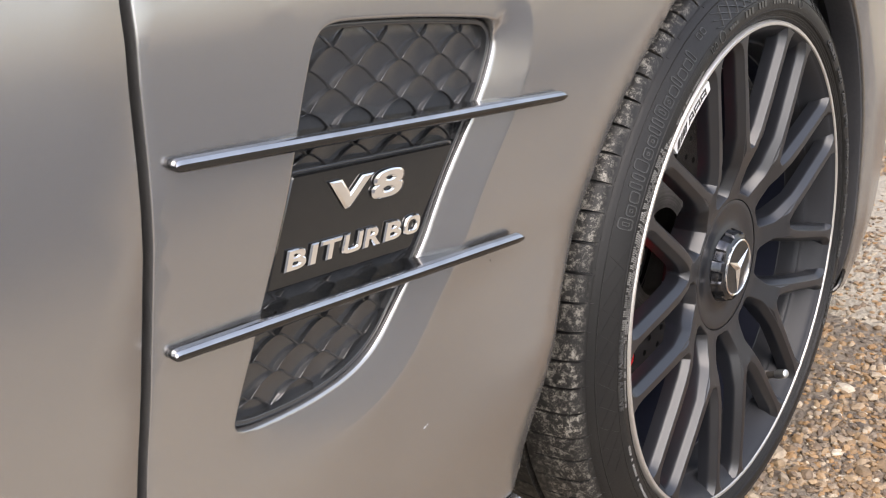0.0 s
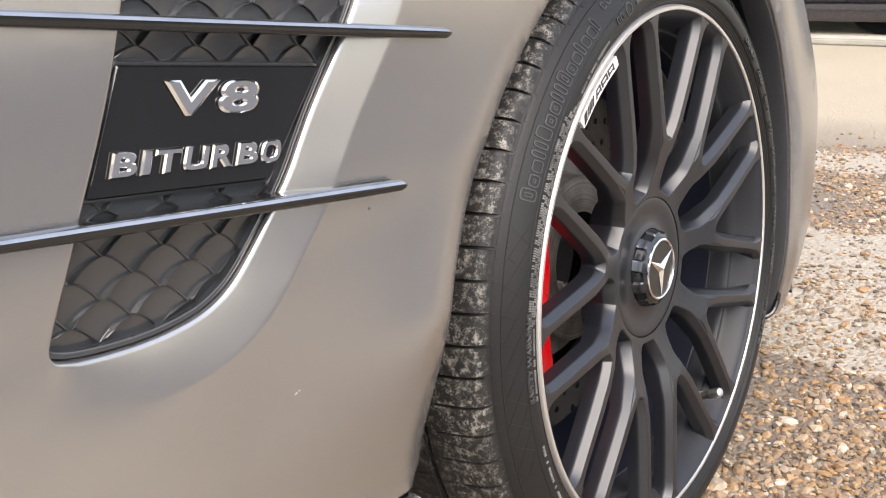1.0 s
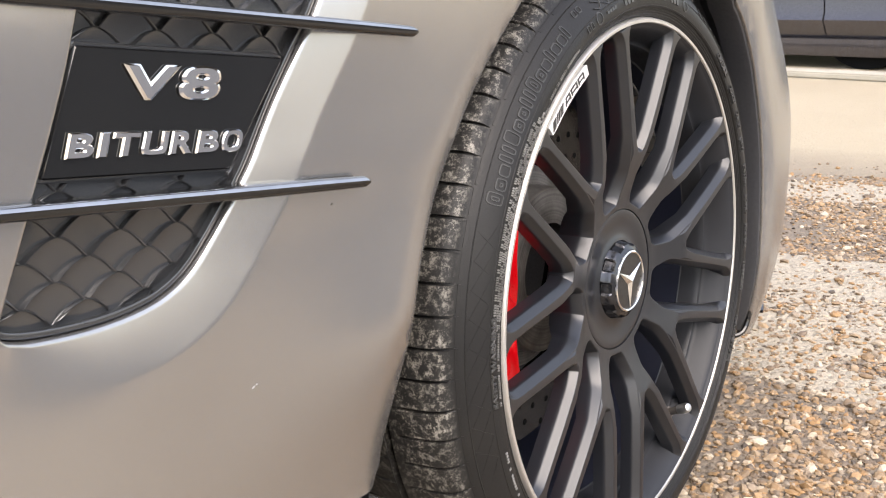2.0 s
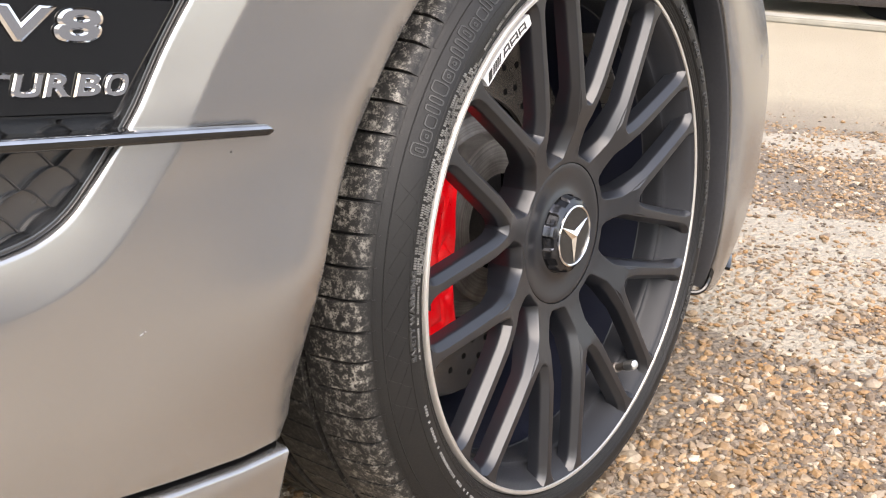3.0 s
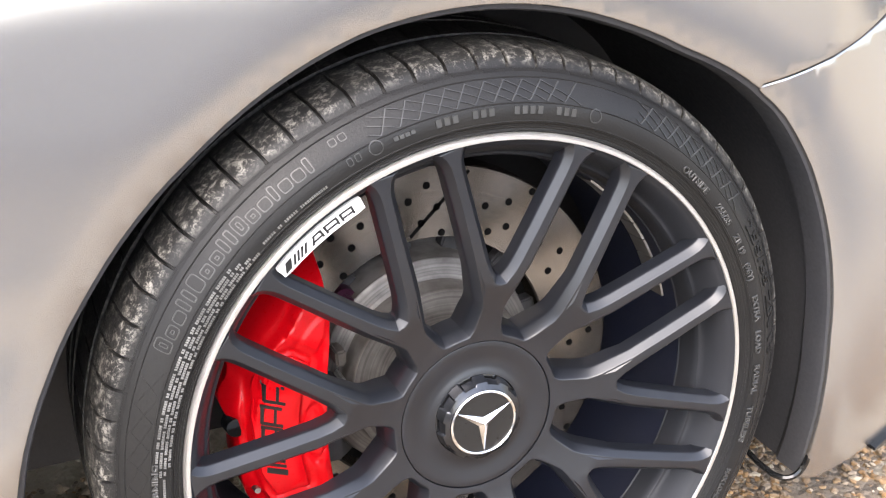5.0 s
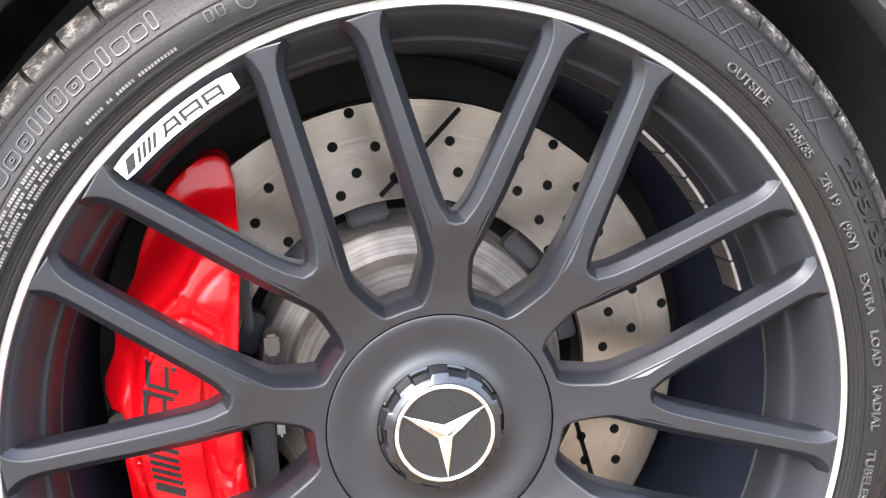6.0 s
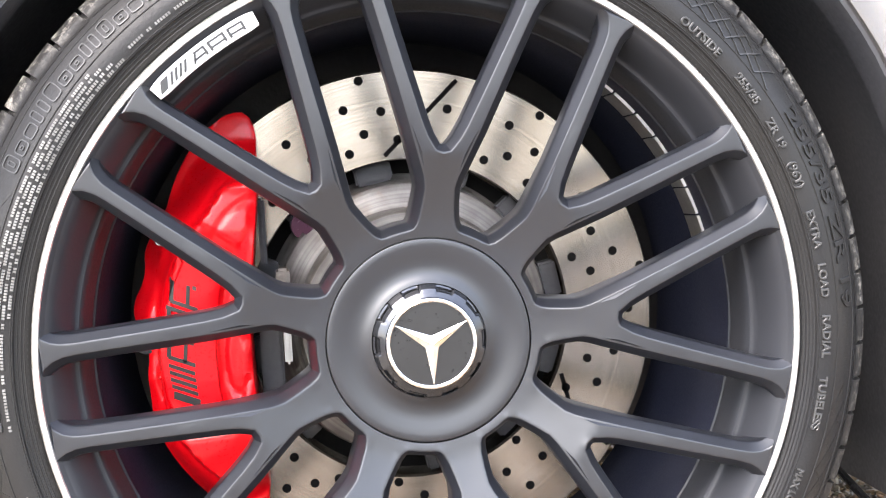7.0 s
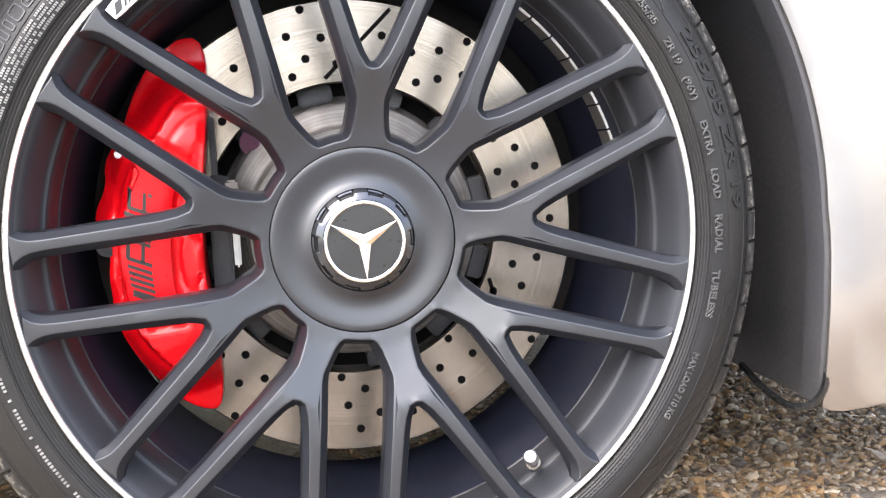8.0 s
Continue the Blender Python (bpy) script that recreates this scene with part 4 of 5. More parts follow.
# nut-shaped centre cap
bm = bmesh.new()
rings = []
for r, y, cut in ((0.0405, 0.040, 0.0), (0.0405, 0.030, 0.0), (0.0405, 0.0270, 0.0), (0.0398, 0.0262, 0.9), (0.0385, 0.0180, 1.0), (0.0372, 0.0150, 1.0), (0.0352, 0.0140, 0.0), (0.0330, 0.0130, 0.0), (0.0318, 0.0122, 0.0), (0.0308, 0.0135, 0.0)):
    row = []
    for i in range(240):
        a = 2 * math.pi * i / 240
        w = smooth(-0.15, 0.15, math.cos(a * 10))
        q = r - 0.0022 * cut * w
        row.append(bm.verts.new((q * math.cos(a), y, AXLE + q * math.sin(a))))
    rings.append(row)
for p, q in zip(rings, rings[1:]):
    for i in range(240):
        bm.faces.new((p[i], p[(i + 1) % 240], q[(i + 1) % 240], q[i]))
cap = part("centre_cap", bm, CAP, wheel, "glossy black nut-shaped centre cap")
bm = bmesh.new()
lathe(bm, [(0.0284, 0.0128), (0.0286, 0.0112), (0.0297, 0.0104), (0.0310, 0.0112), (0.0314, 0.0130)], 96)
part("emblem_ring", bm, CHROME, wheel, "chrome ring of the round emblem")
bm = bmesh.new()
lathe(bm, [(0.0, 0.0120), (0.0288, 0.0122)], 64)
part("emblem_face", bm, BLACK_PRINT, wheel, "black face of the round emblem")
bm = bmesh.new()
mid = bm.verts.new((0, 0.0085, AXLE))
for i in range(3):
    a = radians(PHASE + 186.3 + 120 * i)
    tip = bm.verts.new((0.0290 * math.cos(a), 0.0112, AXLE + 0.0290 * math.sin(a)))
    v = [bm.verts.new((0.0052 * math.cos(a + s * radians(60)), 0.0118, AXLE + 0.0052 * math.sin(a + s * radians(60)))) for s in (1, -1)]
    bm.faces.new((mid, v[0], tip))
    bm.faces.new((mid, tip, v[1]))
part("emblem_star", bm, CHROME, wheel, "three-armed chrome emblem", smooth=False)

# white strip with dark bars on the rim between two spokes
bm = bmesh.new()
A0, A1 = 115.2, 134.2


def on_arc(r, a, y):
    return (r * math.cos(radians(a)), y, AXLE + r * math.sin(radians(a)))


def arc_plate(bm, r0, r1, a0, a1, y0, y1, steps=14, tip=0.0):
    rows = []
    for i in range(steps + 1):
        a = a0 + (a1 - a0) * i / steps
        k = min(1, min(i, steps - i) / 2 + 0.25) if tip else 1
        lo, hi = r0 + (r1 - r0) * 0.5 * (1 - k) * tip, r1 - (r1 - r0) * 0.5 * (1 - k) * tip
        rows.append([bm.verts.new(on_arc(r, a, y)) for r, y in ((lo, y1), (lo, y0), (hi, y0), (hi, y1))])
    for p, q in zip(rows, rows[1:]):
        for j in range(3):
            bm.faces.new((p[j], p[j + 1], q[j + 1], q[j]))
    bm.faces.new(rows[0]), bm.faces.new(rows[-1])


arc_plate(bm, 0.2385, 0.2498, A0, A1, 0.0015, 0.006, 18, 0.25)
strip = part("rim_strip", bm, WHITE, wheel, "white strip with dark marks on the rim")


def strip_bar(corners):
    bm = bmesh.new()
    v = [bm.verts.new(on_arc(r, a, 0.0010)) for r, a in corners]
    u = [bm.verts.new(p.co + Vector((0, 0.001, 0))) for p in v]
    bm.faces.new(v)
    for i in range(4):
        bm.faces.new((v[i], v[(i + 1) % 4], u[(i + 1) % 4], u[i]))
    part("strip_mark", bm, BLACK_PRINT, strip, smooth=False)


for a, w in ((132.3, 1.5), (130.7, 0.5), (129.8, 0.5), (128.9, 0.5), (128.0, 0.5)):
    strip_bar(((0.2407, a + 0.65 + w / 2), (0.2407, a + 0.65 - w / 2), (0.2473, a - 0.65 - w / 2), (0.2473, a - 0.65 + w / 2)))
# three plain blocks drawn as dark outlines
for a0, a1, taper in ((126.9, 124.0, 0.9), (123.5, 120.5, 0.0), (120.0, 117.2, 0.0)):
    r0, r1, line, da = 0.2407, 0.2473, 0.0013, 0.42
    strip_bar(((r1 - line, a0 - taper), (r1 - line, a1), (r1, a1), (r1, a0 - taper)))
    strip_bar(((r0, a0), (r0, a0 - da), (r1 - line, a0 - da - taper), (r1 - line, a0 - taper)))
    strip_bar(((r0, a1 + da), (r0, a1), (r1 - line, a1), (r1 - line, a1 + da)))
    strip_bar(((r0 + line, a0 - da), (r0 + line, a1 + da), (r0 + 2 * line, a1 + da), (r0 + 2 * line, a0 - da - taper / 3)))

# valve
bm = bmesh.new()
base, tipv = Vector((0.1265, 0.030, 0.1300)), Vector((0.1165, -0.002, 0.1462))
axis = (tipv - base).normalized()
side_a = axis.orthogonal().normalized()
side_b = axis.cross(side_a)
rings = []
for k, r in ((0, 0.0060), (0.25, 0.0060), (0.27, 0.0042), (0.6, 0.0042), (0.62, 0.0052), (0.93, 0.0052), (1.0, 0.0040)):
    rings.append([bm.verts.new(base + (tipv - base) * k + side_a * r * math.cos(t * math.pi / 8) + side_b * r * math.sin(t * math.pi / 8)) for t in range(16)])
for p, q in zip(rings, rings[1:]):
    for i in range(16):
        bm.faces.new((p[i], p[(i + 1) % 16], q[(i + 1) % 16], q[i]))
bm.faces.new(rings[-1])
valve = part("valve", bm, CAST, wheel, "grey metal tyre valve with cap")
bm = bmesh.new()
rings = []
for k, r in ((0.66, 0.0050), (0.68, 0.0058), (0.98, 0.0058), (1.06, 0.0046), (1.08, 0.0030)):
    rings.append([bm.verts.new(base + (tipv - base) * k + (side_a * math.cos(t * math.pi / 10) + side_b * math.sin(t * math.pi / 10)) * r * (0.94 if t % 2 and 0.67 < k < 1 else 1)) for t in range(20)])
for p, q in zip(rings, rings[1:]):
    for i in range(20):
        bm.faces.new((p[i], p[(i + 1) % 20], q[(i + 1) % 20], q[i]))
bm.faces.new(rings[-1])
part("valve_cap", bm, WEIGHT, valve, "ribbed silver valve cap")
# balance weights stuck inside the rim
for i in range(7):
    bm = bmesh.new()
    rows = []
    for a in (0.25, 1.5, 3.0, 4.5, 5.55):
        ang = 13 + 5.75 * i + a
        rows.append([bm.verts.new(on_arc(r, ang, y)) for r, y in ((0.2298, 0.073), (0.2258, 0.074), (0.2248, 0.098), (0.2253, 0.099))])
    for p, q in zip(rows, rows[1:]):
        for j in range(3):
            bm.faces.new((p[j], p[j + 1], q[j + 1], q[j]))
    bm.faces.new(rows[0]), bm.faces.new(rows[-1])
    part("balance_weight", bm, WEIGHT, wheel, "silver adhesive balance weight")

# ---- tyre ----
SECTION = [(0.2590, 0.008), (0.2600, 0.0035), (0.2625, 0.0005), (0.2655, -0.0012), (0.2688, -0.0026), (0.2694, -0.0046), (0.2740, -0.0056), (0.2790, -0.0057), (0.2845, -0.0044), (0.2900, -0.0014), (0.2950, 0.0022), (0.3000, 0.0062), (0.3060, 0.0115), (0.3078, 0.0135),
           (0.3086, 0.0148), (0.3120, 0.0163), (0.3158, 0.0190), (0.3194, 0.0242), (0.3215, 0.0335), (0.3227, 0.0450), (0.3234, 0.0570), (0.3238, 0.0680), (0.3239, 0.0735), (0.3175, 0.0745), (0.3175, 0.0805), (0.3240, 0.0815), (0.3248, 0.1000), (0.3252, 0.1335), (0.3180, 0.1345), (0.3180, 0.1430), (0.3253, 0.1440), (0.3253, 0.1600), (0.3180, 0.1610), (0.3180, 0.1690), (0.3250, 0.1700), (0.3242, 0.1990), (0.3180, 0.2000), (0.3180, 0.2060), (0.3236, 0.2070), (0.3215, 0.2300), (0.3140, 0.2440), (0.2950, 0.2590), (0.2750, 0.2560), (0.2590, 0.2400)]
BLOCKS = 76
bm = bmesh.new()
# mud on the tread, strong enough to stand in for its sheen too
mud_sheen_of = []
rings = []
for b in range(BLOCKS):
    for f in (0.0, 0.015, 0.095, 0.115, 0.40, 0.72):
        row = []
        for j, (r, y) in enumerate(SECTION):
            tread = 14 <= j <= len(SECTION) - 5
            skew = 0.0
            if tread:
                skew = 0.5 * math.sin(y * 28) - 8 * max(0.0, y - 0.08)
            slit = f in (0.015, 0.095)
            cut = 0.0042 if slit and (16 <= j <= 20 or j in (26, 35)) else (0.0022 if slit and j == 15 else 0)
            a = radians((b + f) * 360 / BLOCKS + skew)
            row.append(bm.verts.new(((r - cut) * math.cos(a), y, AXLE + (r - cut) * math.sin(a))))
            mud_sheen_of.append(0.95 if 16 <= j <= 20 and not cut else (0.35 if j in (15, 21) or j > 21 else 0.0))
        rings.append(row)
n = len(SECTION)
for p, q in zip(rings, rings[1:] + rings[:1]):
    for j in range(n - 1):
        bm.faces.new((p[j], p[j + 1], q[j + 1], q[j]))
for v in bm.verts:
    low = 0.0015 - v.co.z
    if low > 0:
        v.co.z = 0.0015
tyre = part("tyre", bm, RUBBER, wheel, "muddy low-profile black tyre", 40)
att = tyre.data.attributes.new("mud", "FLOAT", "POINT")
att.data.foreach_set("value", mud_sheen_of)

# raised writing and marks on the sidewall
def wall_y(r):
    for (r0, y0), (r1, y1) in zip(SECTION, SECTION[1:]):
        if r0 <= r <= r1:
            return y0 + (y1 - y0) * (r - r0) / (r1 - r0)
    return -0.01


def round_text(text, r, a_mid, size, squeeze=1.0, mat=RUBBER_TEXT, lift=0.0009):
    """Writing laid round the tyre, its feet towards the axle, read clockwise."""
    bm = writing(text, size, 0.0012)
    for v in bm.verts:
        rr = r + v.co.z
        a = radians(a_mid) - v.co.x * squeeze / r
        v.co = Vector((rr * math.cos(a), wall_y(rr) - lift + v.co.y, AXLE + rr * math.sin(a)))
    part("raised_writing", bm, mat, wheel, "raised lettering on the tyre wall")


for word, a in (("OUTSIDE", 46.0), ("255/35", 35.9), ("ZR 19", 28.2), ("(96Y)", 21.6), ("EXTRA", 13.2), ("LOAD", 5.6), ("RADIAL", -2.6), ("TUBELESS", -12.5)):
    round_text(word, 0.2726, a, 0.0078, 1.13)
round_text("MAX LOAD 710 KG", 0.2722, -28.5, 0.0066)
round_text("255/35 ZR 19", 0.2895, 15.5, 0.0150, 1.75, RUBBER, 0.0006)
round_text("SAFETY WARNING", 0.2803, 179.0, 0.0060, 1.5)


def marks(rects, name="raised_mark", label="", lift=0.0010):
    """Small raised bars on the tyre wall, joined."""
    bm = bmesh.new()
    for r0, r1, a0, a1 in rects:
        top = [bm.verts.new(on_arc(r, a, wall_y(r) - lift)) for r, a in ((r0, a0), (r0, a1), (r1, a1), (r1, a0))]
        foot = [bm.verts.new(on_arc(r, a, wall_y(r) + 0.0005)) for r, a in ((r0, a0), (r0, a1), (r1, a1), (r1, a0))]
        bm.faces.new(top)
        for i in range(4):
            bm.faces.new((top[i], top[(i + 1) % 4], foot[(i + 1) % 4], foot[i]))
    ob = part(name, bm, RUBBER if name in ("shoulder_ridge", "bead_ribs") else LIT_PRINT if name == "raised_small_print" else RUBBER_TEXT, wheel, label, smooth=False)
    ob["kind"] = "stuff"


rng = random.Random(7)
# the maker's large name, as plain rings and strokes


def oval(r0, r1, a0, a1, line=0.0007):
    bm = bmesh.new()
    rows = []
    for i in range(24):
        t = 2 * math.pi * i / 24
        row = []
        for grow, h in ((0.0, -0.0006), (0.0, 0.0009), (line, 0.0009), (line, -0.0006)):
            sn, cs = math.sin(t), math.cos(t)
            r = (r0 + r1) / 2 + ((r1 - r0) / 2 - grow) * math.copysign(abs(sn) ** 0.45, sn)
            a = (a0 + a1) / 2 + ((a1 - a0) / 2 - math.degrees(grow / r0)) * math.copysign(abs(cs) ** 0.45, cs)
            row.append(bm.verts.new(on_arc(r, a, wall_y(r) - h)))
        rows.append(row)
    for p, q in zip(rows, rows[1:] + rows[:1]):
        for j in range(3):
            bm.faces.new((p[j], p[j + 1], q[j + 1], q[j]))
    part("raised_outline", bm, RUBBER_TEXT, wheel)


a = 153.6
for i in range(17):
    if i in (3, 4, 8, 9, 13, 16):
        oval(0.2885, 0.2992, a - 1.0, a, 0.0008)
        a -= 1.55
    else:
        oval(0.2885, 0.3002 if i in (0, 5, 10) else 0.2965, a - 1.95, a)
        if i in (0, 1, 6, 7, 10, 11):
            oval(0.2912, 0.2972 if i in (0, 10) else 0.2938, a - 1.3, a - 0.65, 0.0006)
        a -= 2.35
for a in (115.4, 113.8):
    oval(0.2945, 0.2995, a - 1.2, a, 0.0006)
for a in (114.6, 113.2):
    oval(0.2770, 0.2835, a - 1.0, a, 0.0007)


def ring_mark(r, a, size):
    bm = bmesh.new()
    cx, _, cz = on_arc(r, a, 0)
    rows = []
    for i in range(20):
        t = 2 * math.pi * i / 20
        row = []
        for q, h in ((size, -0.0006), (size, 0.0007), (size - 0.0009, 0.0007), (size - 0.0009, -0.0006)):
            x, z = cx + q * math.cos(t), cz + q * math.sin(t)
            row.append(bm.verts.new((x, wall_y(math.hypot(x, z - AXLE)) - h, z)))
        rows.append(row)
    for p, q in zip(rows, rows[1:] + rows[:1]):
        for j in range(3):
            bm.faces.new((p[j], p[j + 1], q[j + 1], q[j]))
    part("raised_ring", bm, RUBBER_TEXT, wheel)


ring_mark(0.2803, 109.6, 0.0058)
ring_mark(0.2803, 71.0, 0.0058)
marks(((0.2785, 0.2815, a, a + 0.75) for a in (103.0, 103.95, 104.9, 105.85)))
marks(((0.2765, 0.2825, a, a + 0.9) for a in (98.6, 97.2, 95.8, 92.4, 91.0, 89.6, 85.2, 83.8, 82.4, 81.0, 77.6, 76.2, 74.8)))
# rows of small print
for k, r in enumerate((0.2708, 0.2740, 0.2772, 0.2804)):
    a, words = 133.5 + 1.5 * k, []
    while a < 172 + k:
        for _ in range(rng.randint(2, 8)):
            words.append((r, r + 0.0019, a, a + 0.26))
            a += 0.40
        a += 0.45
    marks(words, "raised_small_print", "rows of small raised print")
a, words = 174.0, []
while a < 187:
    words.append((0.2745, 0.2763, a, a + 0.28))
    a += 0.44 if rng.random() < 0.8 else 1.0
marks(words, "raised_small_print")
a, words = 196.0, []
while a < 228:
    words.append((0.2770, 0.2795, a, a + 0.35))
    a += 0.62 if rng.random() < 0.8 else 1.6
marks(words, "raised_small_print")
a, words = 119.0, []
while a < 132:
    words.append((0.2735, 0.2753, a, a + 0.28))
    a += 0.44 if rng.random() < 0.8 else 1.0
marks(words, "raised_small_print")


def hatching(a0, a1, r0, r1, mat=RUBBER):
    """Fine raised lines crossing in lozenges."""
    bm = bmesh.new()
    high, apart, wide = (0.0011, 3.1, 0.10) if mat is RUBBER_TEXT else (0.0003, 4.4, 0.05)
    for slant in (7.0, -2.4):
        a = a0
        while a < a1:
            rows = []
            for i in range(9):
                k = i / 8
                r, b = r0 + (r1 - r0) * k, a + slant * k
                if b < a0 or b > a1:
                    continue
                rows.append([bm.verts.new(on_arc(r, b + d, wall_y(r) - h)) for d, h in ((-wide - 0.03, -0.0003), (-wide, high), (wide, high), (wide + 0.03, -0.0003))])
            for p, q in zip(rows, rows[1:]):
                for j in range(3):
                    bm.faces.new((p[j], p[j + 1], q[j + 1], q[j]))
            a += apart
    part("raised_hatching", bm, mat, wheel, "crossed raised lines on the tyre wall")["kind"] = "stuff"


# the first two in lighter rubber, which paints in their gloss
hatching(74, 110, 0.2865, 0.3010, RUBBER_TEXT)
hatching(34, 63, 0.2865, 0.3030, RUBBER_TEXT)
hatching(-44, -9, 0.2865, 0.3030)
hatching(156, 200, 0.2865, 0.3010)
# raised lines round the wall
for r, high in ((0.2632, 0.0004), (0.2652, 0.0004), (0.2672, 0.0004), (0.2706, 0.0005), (0.2848, 0.0006), (0.3022, 0.0005)):
    bm = bmesh.new()
    lathe(bm, [(r - 0.0007, wall_y(r - 0.0007) + 0.0003), (r - 0.0002, wall_y(r) - high), (r + 0.0002, wall_y(r) - high), (r + 0.0007, wall_y(r + 0.0007) + 0.0003)], 180)
    part("wall_line", bm, RUBBER, wheel, "thin raised line round the tyre wall")
# fine ribs round the bead
marks([(0.2614, 0.2676, a * 1.0, a * 1.0 + 0.45) for a in range(360)], "bead_ribs", "fine radial ribs beside the rim", 0.00035)
# wear marks along the shoulder line
marks([(0.3064, 0.3082, b * 360 / BLOCKS + 0.4, (b + 1) * 360 / BLOCKS - 0.2) for b in range(BLOCKS)], "shoulder_ridge", "", 0.0006)

# ---- brake ----
YD = 0.138
bm = bmesh.new()
lathe(bm, [(0.126, YD + 0.004), (0.1270, YD), (0.1950, YD), (0.1962, YD + 0.0015), (0.1962, YD + 0.034), (0.126, YD + 0.034)], 128)
disc = part("brake_disc", bm, IRON, car, "cross-drilled steel brake disc with slight rust")
bm = bmesh.new()
lathe(bm, [(0.1190, YD + 0.034), (0.1125, YD + 0.030), (0.1105, YD + 0.026), (0.1095, YD + 0.002), (0.1080, YD - 0.004), (0.1045, YD - 0.007), (0.0925, YD - 0.0085), (0.0895, YD - 0.0105), (0.0875, YD - 0.030), (0.0860, YD - 0.033), (0.05, YD - 0.034)], 96)
part("disc_hat", bm, HAT, disc, "dull cast brake disc hat")
# a black ring paints the shade between disc and hat
bm = bmesh.new()
lathe(bm, [(0.1262, YD + 0.030), (0.108, YD + 0.033)], 96)
part("vane_gap", bm, GAP_BLACK, disc, "black ring for the shaded gap between disc and hat")
for i in range(12):
    bm = bmesh.new()
    r, a = 0.1185, 30 * i + 11
    x, _, z = on_arc(r, a, 0)
    box(bm, (-0.0080, 0.014, -0.0150), (0.0080, 0.030, 0.0150))
    bmesh.ops.bevel(bm, geom=bm.edges[:], offset=0.002, segments=2, affect="EDGES")
    bmesh.ops.transform(bm, matrix=Matrix.Translation((x, YD, z)) @ Matrix.Rotation(radians(-a), 4, "Y"), verts=bm.verts)
    part("cast_lug", bm, LINER, disc)
# flat black discs and strips paint the dark inside of holes and slots
hole_bm = bmesh.new()
bmesh.ops.create_circle(hole_bm, cap_ends=True, segments=12, radius=0.0036)
hole_mesh = finish("drill_hole", hole_bm, GAP_BLACK, smooth=False)
for i in range(8):
    for r, da in ((0.1910, 9.4), (0.1720, 14.9), (0.1650, 5.2), (0.1500, 11.2), (0.1385, 17.3), (0.1610, 22.4), (0.1420, 1.2), (0.1680, 32.2), (0.1560, 40.3), (0.1775, 44.0), (0.1475, 28.6), (0.1310, 37.5)):
        a = 45 * i + da
        ob = new("drill_hole", hole_mesh)
        ob.parent = disc
        ob.matrix_basis = Matrix.Translation(on_arc(r, a, YD - 0.0004)) @ Matrix.Rotation(radians(90), 4, "X")
for a in (76.2, 196.2, 316.2):
    bm = bmesh.new()
    p0, p1 = on_arc(0.1305, a + 19.9, 0), on_arc(0.1915, a, 0)
    w = Vector((p1[2] - p0[2], 0, p0[0] - p1[0])).normalized() * 0.0017
    bm.faces.new([bm.verts.new((p[0] + s * w.x, YD - 0.0004, p[2] + s * w.z)) for p, s in ((p0, -1), (p0, 1), (p1, 1), (p1, -1))])
    part("disc_slot", bm, GAP_BLACK, disc, smooth=False)

CAL = rounded([(-0.1125, 0.489), (-0.136, 0.489), (-0.158, 0.468), (-0.174, 0.440), (-0.182, 0.412), (-0.198, 0.392), (-0.196, 0.372), (-0.208, 0.352), (-0.206, 0.338), (-0.195, 0.320), (-0.198, 0.300), (-0.196, 0.262), (-0.186, 0.236), (-0.160, 0.196), (-0.136, 0.180), (-0.1185, 0.180), (-0.1190, 0.245), (-0.1245, 0.300), (-0.1230, 0.345), (-0.1170, 0.400), (-0.1130, 0.430)], 2)


FACE = rounded([(-0.1332, 0.4376), (-0.1115, 0.4374), (-0.1096, 0.3987), (-0.1158, 0.3546), (-0.1146, 0.3279), (-0.1163, 0.2836), (-0.1169, 0.257), (-0.1333, 0.2267), (-0.1481, 0.223), (-0.1646, 0.2393), (-0.1797, 0.2623), (-0.1852, 0.287), (-0.186, 0.3136), (-0.1845, 0.3402), (-0.1754, 0.3708), (-0.1676, 0.3971), (-0.1489, 0.4131)], 1)
BAND = [(-0.1737, 0.3885), (-0.1822, 0.3645), (-0.1862, 0.3403), (-0.186, 0.3136), (-0.183, 0.2869), (-0.1715, 0.2632), (-0.1443, 0.265), (-0.1482, 0.2918), (-0.1491, 0.3163), (-0.1476, 0.3384), (-0.1436, 0.3626), (-0.1373, 0.3823), (-0.1509, 0.391)]

FACET = [(-0.1524, 0.4105), (-0.1365, 0.4362), (-0.1151, 0.4353), (-0.1219, 0.4041), (-0.1285, 0.3935)]


